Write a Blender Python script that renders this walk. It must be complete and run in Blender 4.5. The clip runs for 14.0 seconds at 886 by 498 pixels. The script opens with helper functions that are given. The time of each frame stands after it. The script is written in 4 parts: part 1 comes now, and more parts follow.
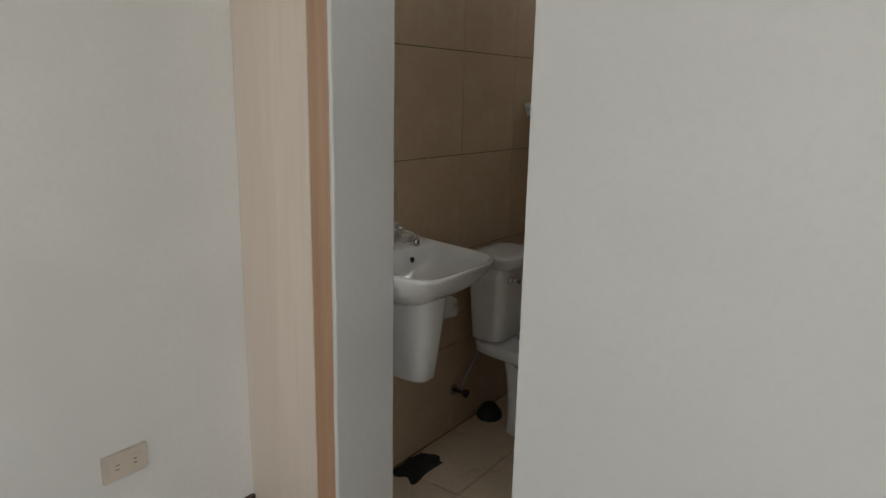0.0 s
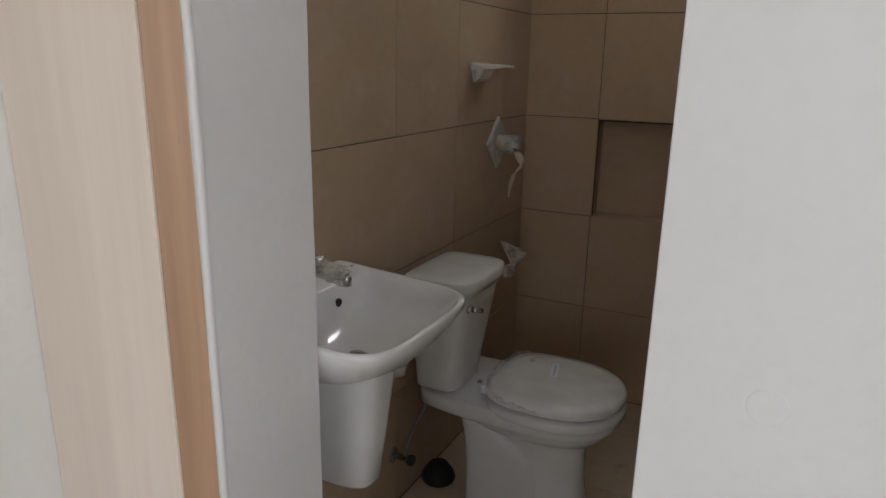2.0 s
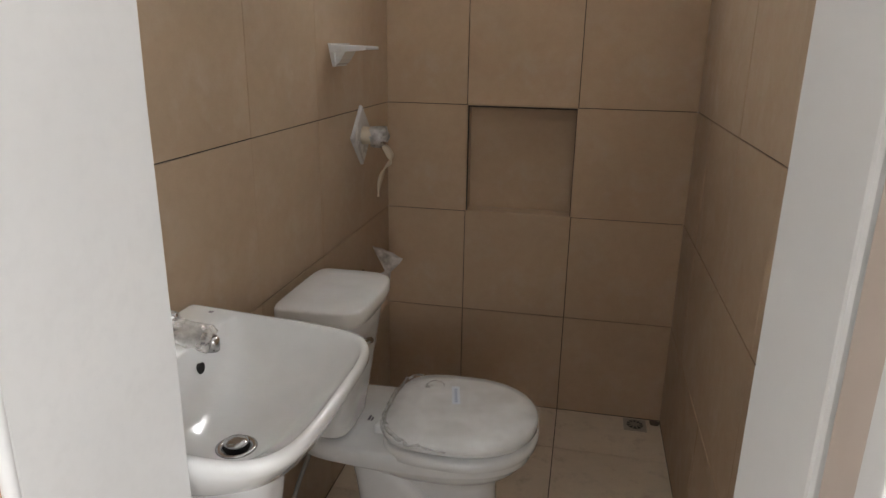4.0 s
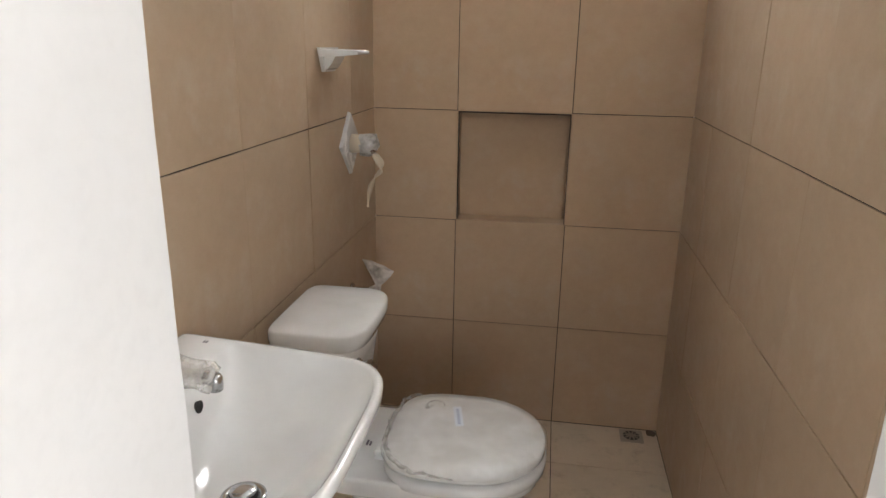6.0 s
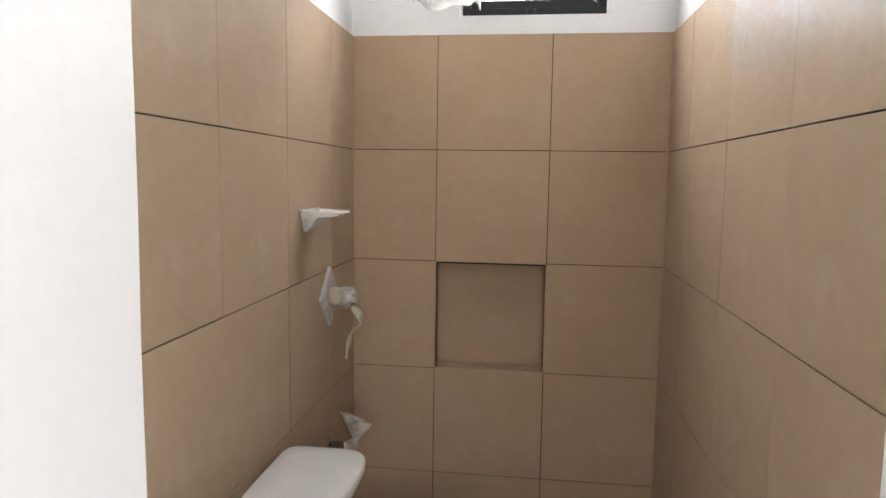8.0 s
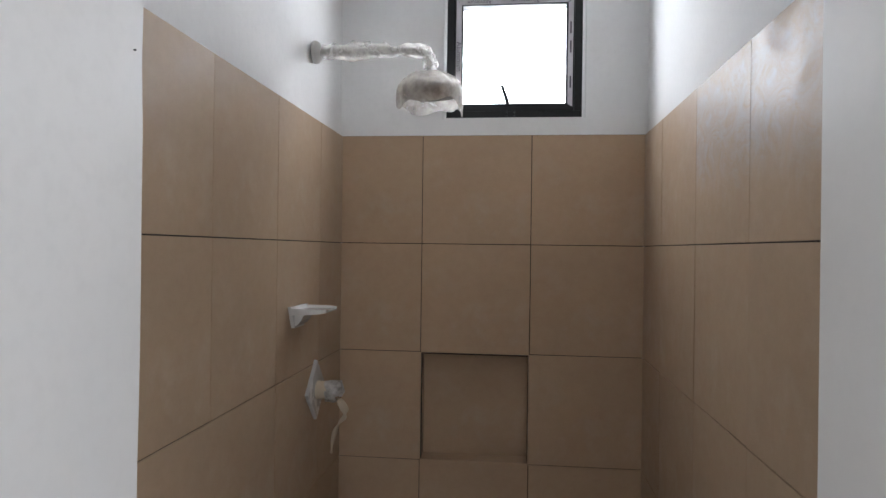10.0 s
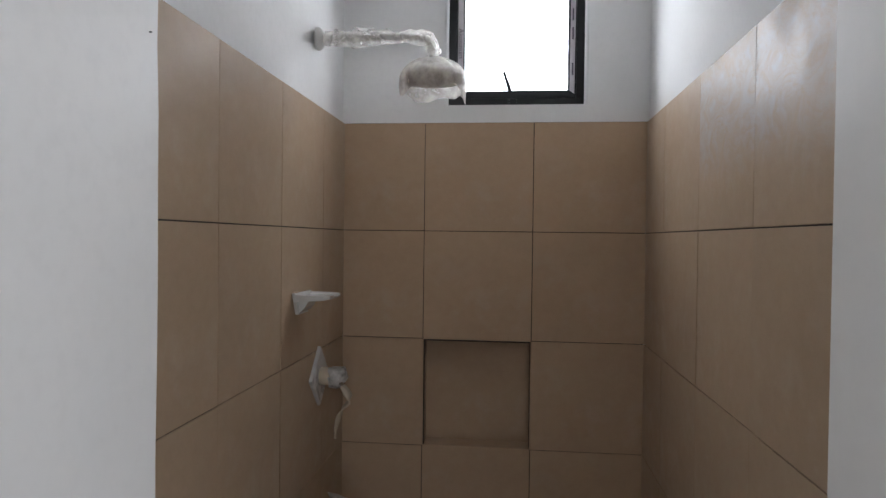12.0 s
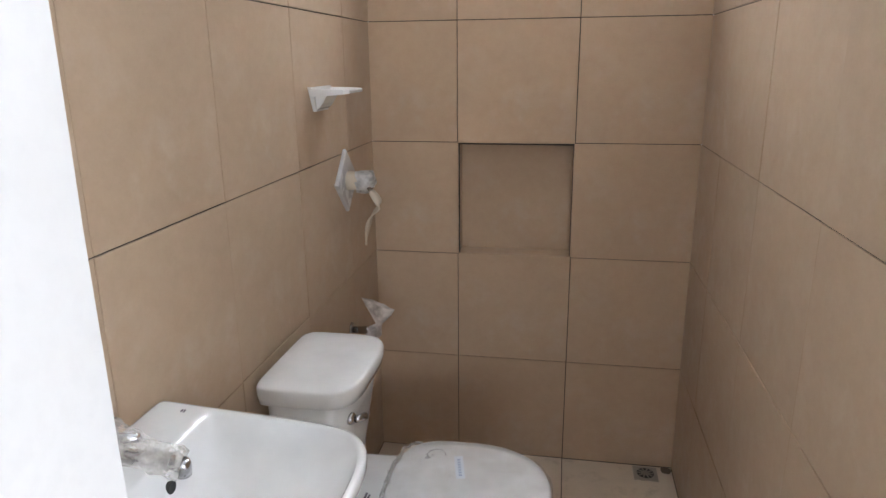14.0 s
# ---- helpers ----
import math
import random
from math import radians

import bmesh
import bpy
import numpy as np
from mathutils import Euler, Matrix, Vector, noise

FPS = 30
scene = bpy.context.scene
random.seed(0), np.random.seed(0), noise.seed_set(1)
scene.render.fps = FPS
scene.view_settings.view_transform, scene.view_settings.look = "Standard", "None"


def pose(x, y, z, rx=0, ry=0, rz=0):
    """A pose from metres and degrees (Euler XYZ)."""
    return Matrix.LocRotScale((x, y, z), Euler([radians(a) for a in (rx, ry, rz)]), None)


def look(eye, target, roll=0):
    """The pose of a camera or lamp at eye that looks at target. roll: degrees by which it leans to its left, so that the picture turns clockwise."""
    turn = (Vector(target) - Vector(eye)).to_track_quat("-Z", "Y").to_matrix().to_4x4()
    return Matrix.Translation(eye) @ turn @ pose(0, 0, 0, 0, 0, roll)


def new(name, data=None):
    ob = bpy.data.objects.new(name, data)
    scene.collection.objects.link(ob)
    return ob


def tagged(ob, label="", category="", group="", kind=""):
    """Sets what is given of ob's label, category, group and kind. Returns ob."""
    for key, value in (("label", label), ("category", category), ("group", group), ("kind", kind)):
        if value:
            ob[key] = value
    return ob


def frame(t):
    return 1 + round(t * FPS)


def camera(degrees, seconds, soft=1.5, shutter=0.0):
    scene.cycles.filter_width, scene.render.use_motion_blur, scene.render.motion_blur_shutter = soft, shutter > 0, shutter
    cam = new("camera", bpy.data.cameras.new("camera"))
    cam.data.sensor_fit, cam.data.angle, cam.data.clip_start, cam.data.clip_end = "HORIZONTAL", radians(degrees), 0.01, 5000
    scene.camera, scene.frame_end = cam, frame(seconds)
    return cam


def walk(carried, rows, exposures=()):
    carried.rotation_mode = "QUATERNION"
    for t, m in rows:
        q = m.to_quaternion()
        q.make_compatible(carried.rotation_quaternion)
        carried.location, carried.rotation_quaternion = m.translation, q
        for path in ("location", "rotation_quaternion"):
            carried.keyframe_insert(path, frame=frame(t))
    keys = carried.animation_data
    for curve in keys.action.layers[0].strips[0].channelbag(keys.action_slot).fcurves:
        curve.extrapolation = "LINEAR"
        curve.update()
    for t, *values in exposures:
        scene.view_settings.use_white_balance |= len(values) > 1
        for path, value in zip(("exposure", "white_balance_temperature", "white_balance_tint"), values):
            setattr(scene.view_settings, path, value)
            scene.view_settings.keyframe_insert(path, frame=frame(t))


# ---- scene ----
cam = camera(66.9, 14.0)
PATH = [
    (0, (1.538, -3.303, 1.438), (0.393, -1.727, 0.986), 1.2),
    (0.5, (1.419, -3.128, 1.436), (0.269, -1.568, 0.94), 2.7),
    (1, (1.231, -3.0, 1.428), (0.19, -1.364, 0.938), 1.3),
    (1.5, (1.098, -2.889, 1.422), (0.204, -1.174, 0.914), 0.9),
    (2, (0.976, -2.721, 1.408), (0.117, -0.996, 0.87), 1.2),
    (2.5, (0.904, -2.609, 1.437), (0.09, -0.868, 0.884), 1.6),
    (3, (0.811, -2.528, 1.416), (0.197, -0.708, 0.86), 1.3),
    (3.2, (0.803, -2.524, 1.419), (0.25, -0.683, 0.865), 1.3),
    (5.3, (0.622, -2.353, 1.391), (0.33, -0.479, 0.757), 0.5),
    (5.5, (0.633, -2.372, 1.402), (0.335, -0.497, 0.774), 0.9),
    (6, (0.637, -2.39, 1.416), (0.338, -0.499, 0.837), 0.9),
    (6.5, (0.627, -2.385, 1.429), (0.351, -0.465, 0.94), 1.3),
    (7, (0.635, -2.39, 1.463), (0.367, -0.449, 1.063), 1.3),
    (7.5, (0.637, -2.396, 1.492), (0.392, -0.435, 1.189), 0.8),
    (8, (0.638, -2.4, 1.502), (0.386, -0.428, 1.29), 0.8),
    (10.3, (0.657, -2.462, 1.584), (0.44, -0.474, 1.603), 0.7),
    (10.5, (0.65, -2.454, 1.583), (0.434, -0.466, 1.616), 0.7),
    (11, (0.648, -2.456, 1.576), (0.42, -0.471, 1.651), 0.7),
    (11.5, (0.648, -2.459, 1.585), (0.433, -0.471, 1.636), 0.7),
    (12, (0.641, -2.469, 1.572), (0.427, -0.481, 1.541), 0.7),
    (12.5, (0.642, -2.445, 1.559), (0.437, -0.461, 1.422), 0.8),
    (13, (0.643, -2.413, 1.512), (0.421, -0.444, 1.242), 0.4),
    (13.5, (0.646, -2.348, 1.486), (0.385, -0.409, 1.07), 0.4),
    (14, (0.671, -2.301, 1.472), (0.324, -0.408, 0.931), -0.6),
]
EXPO = [(0.0, -0.66, 6600, 6), (0.5, -0.5, 6550, 8), (1.5, -0.25, 6400, 9), (2.5, 0.02, 6280, 10), (3.2, 0.42, 6350, 10), (5.3, 1.34, 6400, 10), (7.5, 1.52, 6250, 10), (8.2, 1.47, 6250, 10), (10.3, 0.38, 5900, 10), (11.5, 0.27, 5900, 10), (12.5, 0.24, 5930, 10), (13.0, 0.8, 5900, 10), (13.5, 1.33, 5850, 10), (14.0, 1.70, 5800, 10)]
walk(cam, [(t, look(eye, target, roll)) for t, eye, target, roll in PATH], EXPO)

# ---------------------------------------------------------------- light
world = bpy.data.worlds.new("sky")
scene.world = world
world.use_nodes = True
wn = world.node_tree
sky = wn.nodes.new("ShaderNodeTexSky")
sky.sky_type = 'NISHITA'
sky.sun_disc = False
sky.sun_elevation = radians(55)
sky.sun_rotation = radians(240)
wn.links.new(sky.outputs[0], wn.nodes["Background"].inputs[0])
wn.nodes["Background"].inputs[1].default_value = 0.12

sun_data = bpy.data.lights.new("sun", 'SUN')
sun_data.energy = 1.0
sun_data.angle = radians(14)
sun_data.color = (1.0, 0.95, 0.88)
sun = new("sun", sun_data)
sun.rotation_euler = (radians(35), 0, radians(-60))


def opening_light(name, m, sx, sy, watts, color, spread=180):
    """Daylight standing in an opening, real or added."""
    d = bpy.data.lights.new(name, 'AREA')
    d.shape, d.size, d.size_y, d.energy, d.color = 'RECTANGLE', sx, sy, watts, color
    d.spread = radians(spread)
    ob = new(name, d)
    ob.matrix_world = m
    return ob


# unseen fill lamps added behind and beside the walker, placed to balance the brightness
opening_light("unseen_side_fill", look((3.36, -4.3, 1.55), (0.3, -2.9, 1.3)), 1.75, 1.3, 41, (1.0, 0.98, 0.955))
opening_light("unseen_rear_fill", look((1.55, -5.86, 1.55), (1.2, -2.0, 1.3)), 1.3, 1.3, 13, (1.0, 0.98, 0.955))
# the small bathroom window
opening_light("bath_window_daylight", look((0.636, 0.104, 2.3), (0.62, -1.5, 2.2)), 0.46, 0.44, 4.7, (1.0, 0.985, 0.965), 172)


# ---------------------------------------------------------------- helpers
def part(name, bm, material, parent=None, label="", smooth=False):
    me = bpy.data.meshes.new(name)
    bm.normal_update()
    bm.to_mesh(me)
    bm.free()
    me.materials.append(material)
    if smooth:
        for p in me.polygons:
            p.use_smooth = True
    ob = new(name, me)
    if parent is not None:
        ob.parent = parent
    if label:
        ob["label"] = label
    return ob


def thing(name, label, category, group="", kind="", at=None):
    ob = new(name)
    ob.empty_display_size = 0.05
    if at:
        ob.location = at
    return tagged(ob, label, category, group, kind)


def box(x0, x1, y0, y1, z0, z1, bevel=0.0, bm=None, seg=2):
    own = bmesh.new()
    bmesh.ops.create_cube(own, size=1)
    for v in own.verts:
        v.co = Vector(((x0 + x1) / 2 + v.co.x * (x1 - x0), (y0 + y1) / 2 + v.co.y * (y1 - y0), (z0 + z1) / 2 + v.co.z * (z1 - z0)))
    if bevel:
        bmesh.ops.bevel(own, geom=own.edges[:], offset=bevel, segments=seg, affect='EDGES', profile=0.5)
    if bm is None:
        return own
    me = bpy.data.meshes.new("tmp")
    own.to_mesh(me)
    own.free()
    bm.from_mesh(me)
    bpy.data.meshes.remove(me)
    return bm


def loft(rings, closed=True, cap0=True, cap1=True):
    """A skin over rings of equally many points."""
    bm = bmesh.new()
    rows = [[bm.verts.new(p) for p in r] for r in rings]
    n = len(rows[0])
    for a, b in zip(rows, rows[1:]):
        for i in range(n if closed else n - 1):
            j = (i + 1) % n
            bm.faces.new((a[i], a[j], b[j], b[i]))
    if cap0:
        bm.faces.new(rows[0][::-1])
    if cap1:
        bm.faces.new(rows[-1])
    bmesh.ops.recalc_face_normals(bm, faces=bm.faces[:])
    return bm


def tube(points, radius, n=12, cap=True):
    """A round tube through points; radius is one number or one per point."""
    pts = [Vector(p) for p in points]
    rad = radius if isinstance(radius, (list, tuple)) else [radius] * len(pts)
    rings = []
    up = None
    for i, p in enumerate(pts):
        d = (pts[min(i + 1, len(pts) - 1)] - pts[max(i - 1, 0)]).normalized()
        if up is None:
            up = d.orthogonal().normalized()
        up = (up - d * up.dot(d)).normalized()
        side = d.cross(up)
        rings.append([p + (up * math.cos(2 * math.pi * k / n) + side * math.sin(2 * math.pi * k / n)) * rad[i] for k in range(n)])
    return loft(rings, True, cap, cap)


def curve_pts(ctrl, n=8):
    """Points on a Catmull-Rom curve through ctrl."""
    c = [Vector(p) for p in ctrl]
    out = []
    for i in range(len(c) - 1):
        p0, p1, p2, p3 = c[max(i - 1, 0)], c[i], c[i + 1], c[min(i + 2, len(c) - 1)]
        for k in range(n):
            t = k / n
            out.append(0.5 * ((2 * p1) + (p2 - p0) * t + (2 * p0 - 5 * p1 + 4 * p2 - p3) * t * t + (3 * p1 - p0 - 3 * p2 + p3) * t ** 3))
    out.append(c[-1])
    return out


def squircle(cx, cy, rx, ry, z, power=3.0, n=40):
    r = []
    for k in range(n):
        a = 2 * math.pi * k / n
        c, s = math.cos(a), math.sin(a)
        r.append(Vector((cx + rx * math.copysign(abs(c) ** (2 / power), c), cy + ry * math.copysign(abs(s) ** (2 / power), s), z)))
    return r


# ---------------------------------------------------------------- materials
def material(name):
    m = bpy.data.materials.new(name)
    m.use_nodes = True
    return m, m.node_tree.nodes, m.node_tree.links, m.node_tree.nodes["Principled BSDF"]


def ramp(nodes, links, source, stops):
    r = nodes.new("ShaderNodeValToRGB")
    while len(r.color_ramp.elements) < len(stops):
        r.color_ramp.elements.new(0.5)
    for e, (p, c) in zip(r.color_ramp.elements, stops):
        e.position, e.color = p, (*c, 1)
    links.new(source, r.inputs[0])
    return r.outputs[0]


def noise_tex(nodes, links, scale, detail=4, rough=0.55, stretch=(1, 1, 1), offset=None, twist=0.0):
    tc = nodes.new("ShaderNodeTexCoord")
    mp = nodes.new("ShaderNodeMapping")
    mp.inputs["Scale"].default_value = stretch
    links.new(tc.outputs["Object"], mp.inputs[0])
    if offset:
        add = nodes.new("ShaderNodeVectorMath")
        add.operation = 'ADD'
        links.new(mp.outputs[0], add.inputs[0])
        links.new(offset, add.inputs[1])
        src = add.outputs[0]
    else:
        src = mp.outputs[0]
    t = nodes.new("ShaderNodeTexNoise")
    t.inputs["Scale"].default_value, t.inputs["Detail"].default_value, t.inputs["Roughness"].default_value = scale, detail, rough
    t.inputs["Distortion"].default_value = twist
    links.new(src, t.inputs["Vector"])
    return t.outputs["Fac"]


def mix(nodes, links, a, b, fac, mode='MIX'):
    m = nodes.new("ShaderNodeMix")
    m.data_type, m.blend_type = 'RGBA', mode
    for sock, val in ((m.inputs[6], a), (m.inputs[7], b)):
        if isinstance(val, tuple):
            sock.default_value = (*val, 1)
        else:
            links.new(val, sock)
    if isinstance(fac, (int, float)):
        m.inputs[0].default_value = fac
    else:
        links.new(fac, m.inputs[0])
    return m.outputs[2]


def bump(nodes, links, bsdf, height, strength, distance=0.002):
    b = nodes.new("ShaderNodeBump")
    b.inputs["Strength"].default_value, b.inputs["Distance"].default_value = strength, distance
    links.new(height, b.inputs["Height"])
    links.new(b.outputs[0], bsdf.inputs["Normal"])


def paint(name, color, rough=0.55, var=0.06, bump_strength=0.15, gloss=0.5):
    m, n, l, b = material(name)
    big = noise_tex(n, l, 1.6, 3)
    fine = noise_tex(n, l, 60, 4)
    dark = tuple(c * (1 - var) for c in color)
    lite = tuple(min(1, c * (1 + var)) for c in color)
    col = ramp(n, l, big, [(0.3, dark), (0.7, lite)])
    col = mix(n, l, col, tuple(c * 0.93 for c in color), ramp(n, l, fine, [(0.45, (0, 0, 0)), (0.75, (0.4, 0.4, 0.4))]))
    l.new(col, b.inputs["Base Color"])
    b.inputs["Roughness"].default_value = rough
    b.inputs["Specular IOR Level"].default_value = gloss
    bump(n, l, b, fine, bump_strength, 0.001)
    return m


def tile_material(name, base, axis, dirty=False, sheen_film=False):
    """Matt-glazed beige stoneware with a drawn, wood-like grain along one axis."""
    m, n, l, b = material(name)
    info = n.new("ShaderNodeObjectInfo")
    off = n.new("ShaderNodeVectorMath")
    off.operation = 'SCALE'
    cmb = n.new("ShaderNodeCombineXYZ")
    for s in cmb.inputs:
        l.new(info.outputs["Random"], s)
    l.new(cmb.outputs[0], off.inputs[0])
    off.inputs["Scale"].default_value = 37.0
    st = {"x": (0.12, 1, 1), "y": (1, 0.12, 1), "z": (1, 1, 0.1), "xy": (0.5, 1, 1)}[axis]
    grain = noise_tex(n, l, 34, 6, 0.6, st, off.outputs[0])
    cloud = noise_tex(n, l, 4.5, 4, 0.6, tuple(0.35 if v < 1 else 1 for v in st), off.outputs[0])
    speck = noise_tex(n, l, 160, 2, 0.5, (1, 1, 1), off.outputs[0])
    c1 = ramp(n, l, cloud, [(0.28, tuple(c * 0.95 for c in base)), (0.5, base), (0.75, tuple(min(1, c * 1.04) for c in base))])
    g = ramp(n, l, grain, [(0.32, (0.88, 0.87, 0.86)), (0.62, (1, 1, 1))])
    c2 = mix(n, l, c1, g, 0.36, 'MULTIPLY')
    s = ramp(n, l, speck, [(0.35, (0.9, 0.9, 0.9)), (0.55, (1, 1, 1))])
    c3 = mix(n, l, c2, s, 0.18, 'MULTIPLY')
    if axis == "z":
        # dried drips and wiped cement dust running down the wall
        drip = noise_tex(n, l, 8, 5, 0.6, (1, 1, 0.14))
        patch = noise_tex(n, l, 2.2, 4, 0.6)
        dm = mix(n, l, ramp(n, l, drip, [(0.5, (0, 0, 0)), (0.75, (0.38, 0.38, 0.38))]), ramp(n, l, patch, [(0.4, (0, 0, 0)), (0.62, (1, 1, 1))]), 1.0, 'MULTIPLY')
        c3 = mix(n, l, c3, (0.56, 0.48, 0.40), dm)
    if dirty:
        stain = noise_tex(n, l, 13, 6, 0.7)
        c3 = mix(n, l, c3, (0.22, 0.16, 0.11), ramp(n, l, stain, [(0.54, (0, 0, 0)), (0.8, (0.5, 0.5, 0.5))]))
    if sheen_film:
        # painted window sheen over wiped cement film on the upper tile, with cloth sweeps
        big = noise_tex(n, l, 3.4, 6, 0.62, (1, 1, 0.8), None, 1.6)
        sweep = noise_tex(n, l, 9, 6, 0.68, (1, 1.5, 0.55), None, 2.4)
        geo = n.new("ShaderNodeNewGeometry")
        sep = n.new("ShaderNodeSeparateXYZ")
        l.new(geo.outputs["Position"], sep.inputs[0])
        wav = n.new("ShaderNodeMath")
        wav.operation = 'MULTIPLY_ADD'
        l.new(big, wav.inputs[0])
        wav.inputs[1].default_value = 0.40
        l.new(sep.outputs[2], wav.inputs[2])
        low = n.new("ShaderNodeMapRange")
        l.new(wav.outputs[0], low.inputs[0])
        low.inputs[1].default_value, low.inputs[2].default_value = 1.90, 2.04
        top = n.new("ShaderNodeMapRange")
        l.new(wav.outputs[0], top.inputs[0])
        top.inputs[1].default_value, top.inputs[2].default_value = 2.20, 2.14
        a1 = ramp(n, l, sweep, [(0.36, (0.12, 0.12, 0.12)), (0.52, (0.6, 0.6, 0.6)), (0.66, (0.95, 0.95, 0.95))])
        msk = mix(n, l, mix(n, l, a1, low.outputs[0], 1.0, 'MULTIPLY'), top.outputs[0], 1.0, 'MULTIPLY')
        c3 = mix(n, l, c3, (0.47, 0.45, 0.445), msk)
    per = ramp(n, l, info.outputs["Random"], [(0, (0.965, 0.965, 0.965)), (1, (1, 1, 1))])
    l.new(mix(n, l, c3, per, 1.0, 'MULTIPLY'), b.inputs["Base Color"])
    smear = noise_tex(n, l, 9, 6, 0.7, (1, 1, 0.45), off.outputs[0])
    l.new(ramp(n, l, smear, [(0.3, (0.3, 0.3, 0.3)), (0.7, (0.58, 0.58, 0.58))]), b.inputs["Roughness"])
    b.inputs["Specular IOR Level"].default_value = 0.08
    bump(n, l, b, grain, 0.08, 0.001)
    return m


def plain(name, color, rough=0.4, metal=0.0, coat=0.0):
    m, n, l, b = material(name)
    f = noise_tex(n, l, 14, 4)
    l.new(ramp(n, l, f, [(0.3, tuple(c * 0.92 for c in color)), (0.7, color)]), b.inputs["Base Color"])
    l.new(ramp(n, l, f, [(0.3, (rough * 0.8,) * 3), (0.7, (min(1, rough * 1.25),) * 3)]), b.inputs["Roughness"])
    b.inputs["Metallic"].default_value = metal
    b.inputs["Coat Weight"].default_value = coat
    return m


def wood(name, a, c, axis="z", rough=0.5):
    m, n, l, b = material(name)
    st = {"x": (0.06, 1, 1), "y": (1, 0.06, 1), "z": (1, 1, 0.05)}[axis]
    g1 = noise_tex(n, l, 55, 7, 0.62, st)
    g2 = noise_tex(n, l, 9, 3, 0.5, st)
    c1 = ramp(n, l, g1, [(0.3, a), (0.65, c)])
    c2 = mix(n, l, c1, tuple(v * 0.85 for v in a), ramp(n, l, g2, [(0.4, (0, 0, 0)), (0.7, (0.5, 0.5, 0.5))]))
    l.new(c2, b.inputs["Base Color"])
    b.inputs["Roughness"].default_value = rough
    bump(n, l, b, g1, 0.1, 0.001)
    return m


def plastic_film(name, color=(0.93, 0.92, 0.91), lo=0.3, hi=0.75, crumple=0.6, size=26):
    """Thin crumpled wrapping that lets some light through."""
    m, n, l, b = material(name)
    f = noise_tex(n, l, size, 5, 0.6)
    b.inputs["Base Color"].default_value = (*color, 1)
    b.inputs["Roughness"].default_value = 0.28
    bump(n, l, b, f, crumple, 0.005)
    tr = n.new("ShaderNodeBsdfTranslucent")
    tr.inputs[0].default_value = (*color, 1)
    half = n.new("ShaderNodeMixShader")
    half.inputs[0].default_value = 0.45
    l.new(b.outputs[0], half.inputs[1])
    l.new(tr.outputs[0], half.inputs[2])
    clear = n.new("ShaderNodeBsdfTransparent")
    out = n.new("ShaderNodeMixShader")
    l.new(ramp(n, l, f, [(0.35, (lo,) * 3), (0.65, (hi,) * 3)]), out.inputs[0])
    l.new(clear.outputs[0], out.inputs[1])
    l.new(half.outputs[0], out.inputs[2])
    l.new(out.outputs[0], n["Material Output"].inputs[0])
    return m


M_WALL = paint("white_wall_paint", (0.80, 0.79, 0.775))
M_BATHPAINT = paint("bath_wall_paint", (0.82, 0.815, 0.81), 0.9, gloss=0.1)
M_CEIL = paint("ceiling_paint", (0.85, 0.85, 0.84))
# doorway white darkened in colour to hold down the strong light on it
M_REVEAL_DIM = paint("reveal_paint_dimmed", (0.69, 0.685, 0.68), 0.5)
M_LEAF = paint("leaf_lacquer", (0.755, 0.75, 0.745), 0.4, 0.03, 0.05)
# one tile in two tones: the back copy is lightened against weak light there
M_TILE_BACK_BRIGHT = tile_material("beige_tile_back_bright", (0.518, 0.374, 0.253), "z")
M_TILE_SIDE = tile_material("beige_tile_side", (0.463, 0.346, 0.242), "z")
M_TILE_SHEEN = tile_material("beige_tile_cement_sheen", (0.463, 0.346, 0.242), "z", sheen_film=True)
M_TILE_FLOOR = tile_material("beige_tile_floor", (0.65, 0.535, 0.41), "xy", True)
M_GROUT = plain("brown_grout", (0.035, 0.028, 0.022), 0.9)
M_PORCELAIN = plain("white_porcelain", (0.76, 0.757, 0.75), 0.12, 0.0, 0.5)
M_CHROME = plain("chrome", (0.55, 0.55, 0.56), 0.14, 1.0)
M_DARK = plain("dark_hole", (0.012, 0.011, 0.01), 0.6)
M_BLACKPL = plain("black_rubber", (0.013, 0.013, 0.013), 0.75)
M_FRAME = plain("black_aluminium", (0.008, 0.0085, 0.010), 0.5)
M_TAPEFILM = plain("protective_tape", (0.60, 0.57, 0.60), 0.4)
M_PRINT = plain("print_ink", (0.12, 0.10, 0.13), 0.6)
M_WOOD = wood("pale_wood", (0.81, 0.695, 0.60), (0.86, 0.752, 0.658))
M_CORE = paint("primed_beige_edge", (0.57, 0.48, 0.42), 0.6)
M_WOODEDGE = wood("brown_wood_edge", (0.42, 0.252, 0.155), (0.52, 0.325, 0.205))
M_FILM = plastic_film("plastic_wrap")
M_SHEER = plastic_film("sheer_wrap", (0.90, 0.87, 0.83), 0.16, 0.55, 0.5)
M_PLATE = plain("ivory_plastic", (0.66, 0.58, 0.50), 0.4)
M_SLOT = plain("socket_slot", (0.06, 0.04, 0.03), 0.7)
M_TAPE = plain("cream_masking_tape", (0.66, 0.57, 0.44), 0.7)
M_SKIRT = wood("dark_skirting_wood", (0.045, 0.025, 0.02), (0.08, 0.045, 0.035), "y")
M_ROOMFLOOR = tile_material("room_floor_tile", (0.5, 0.46, 0.40), "x")

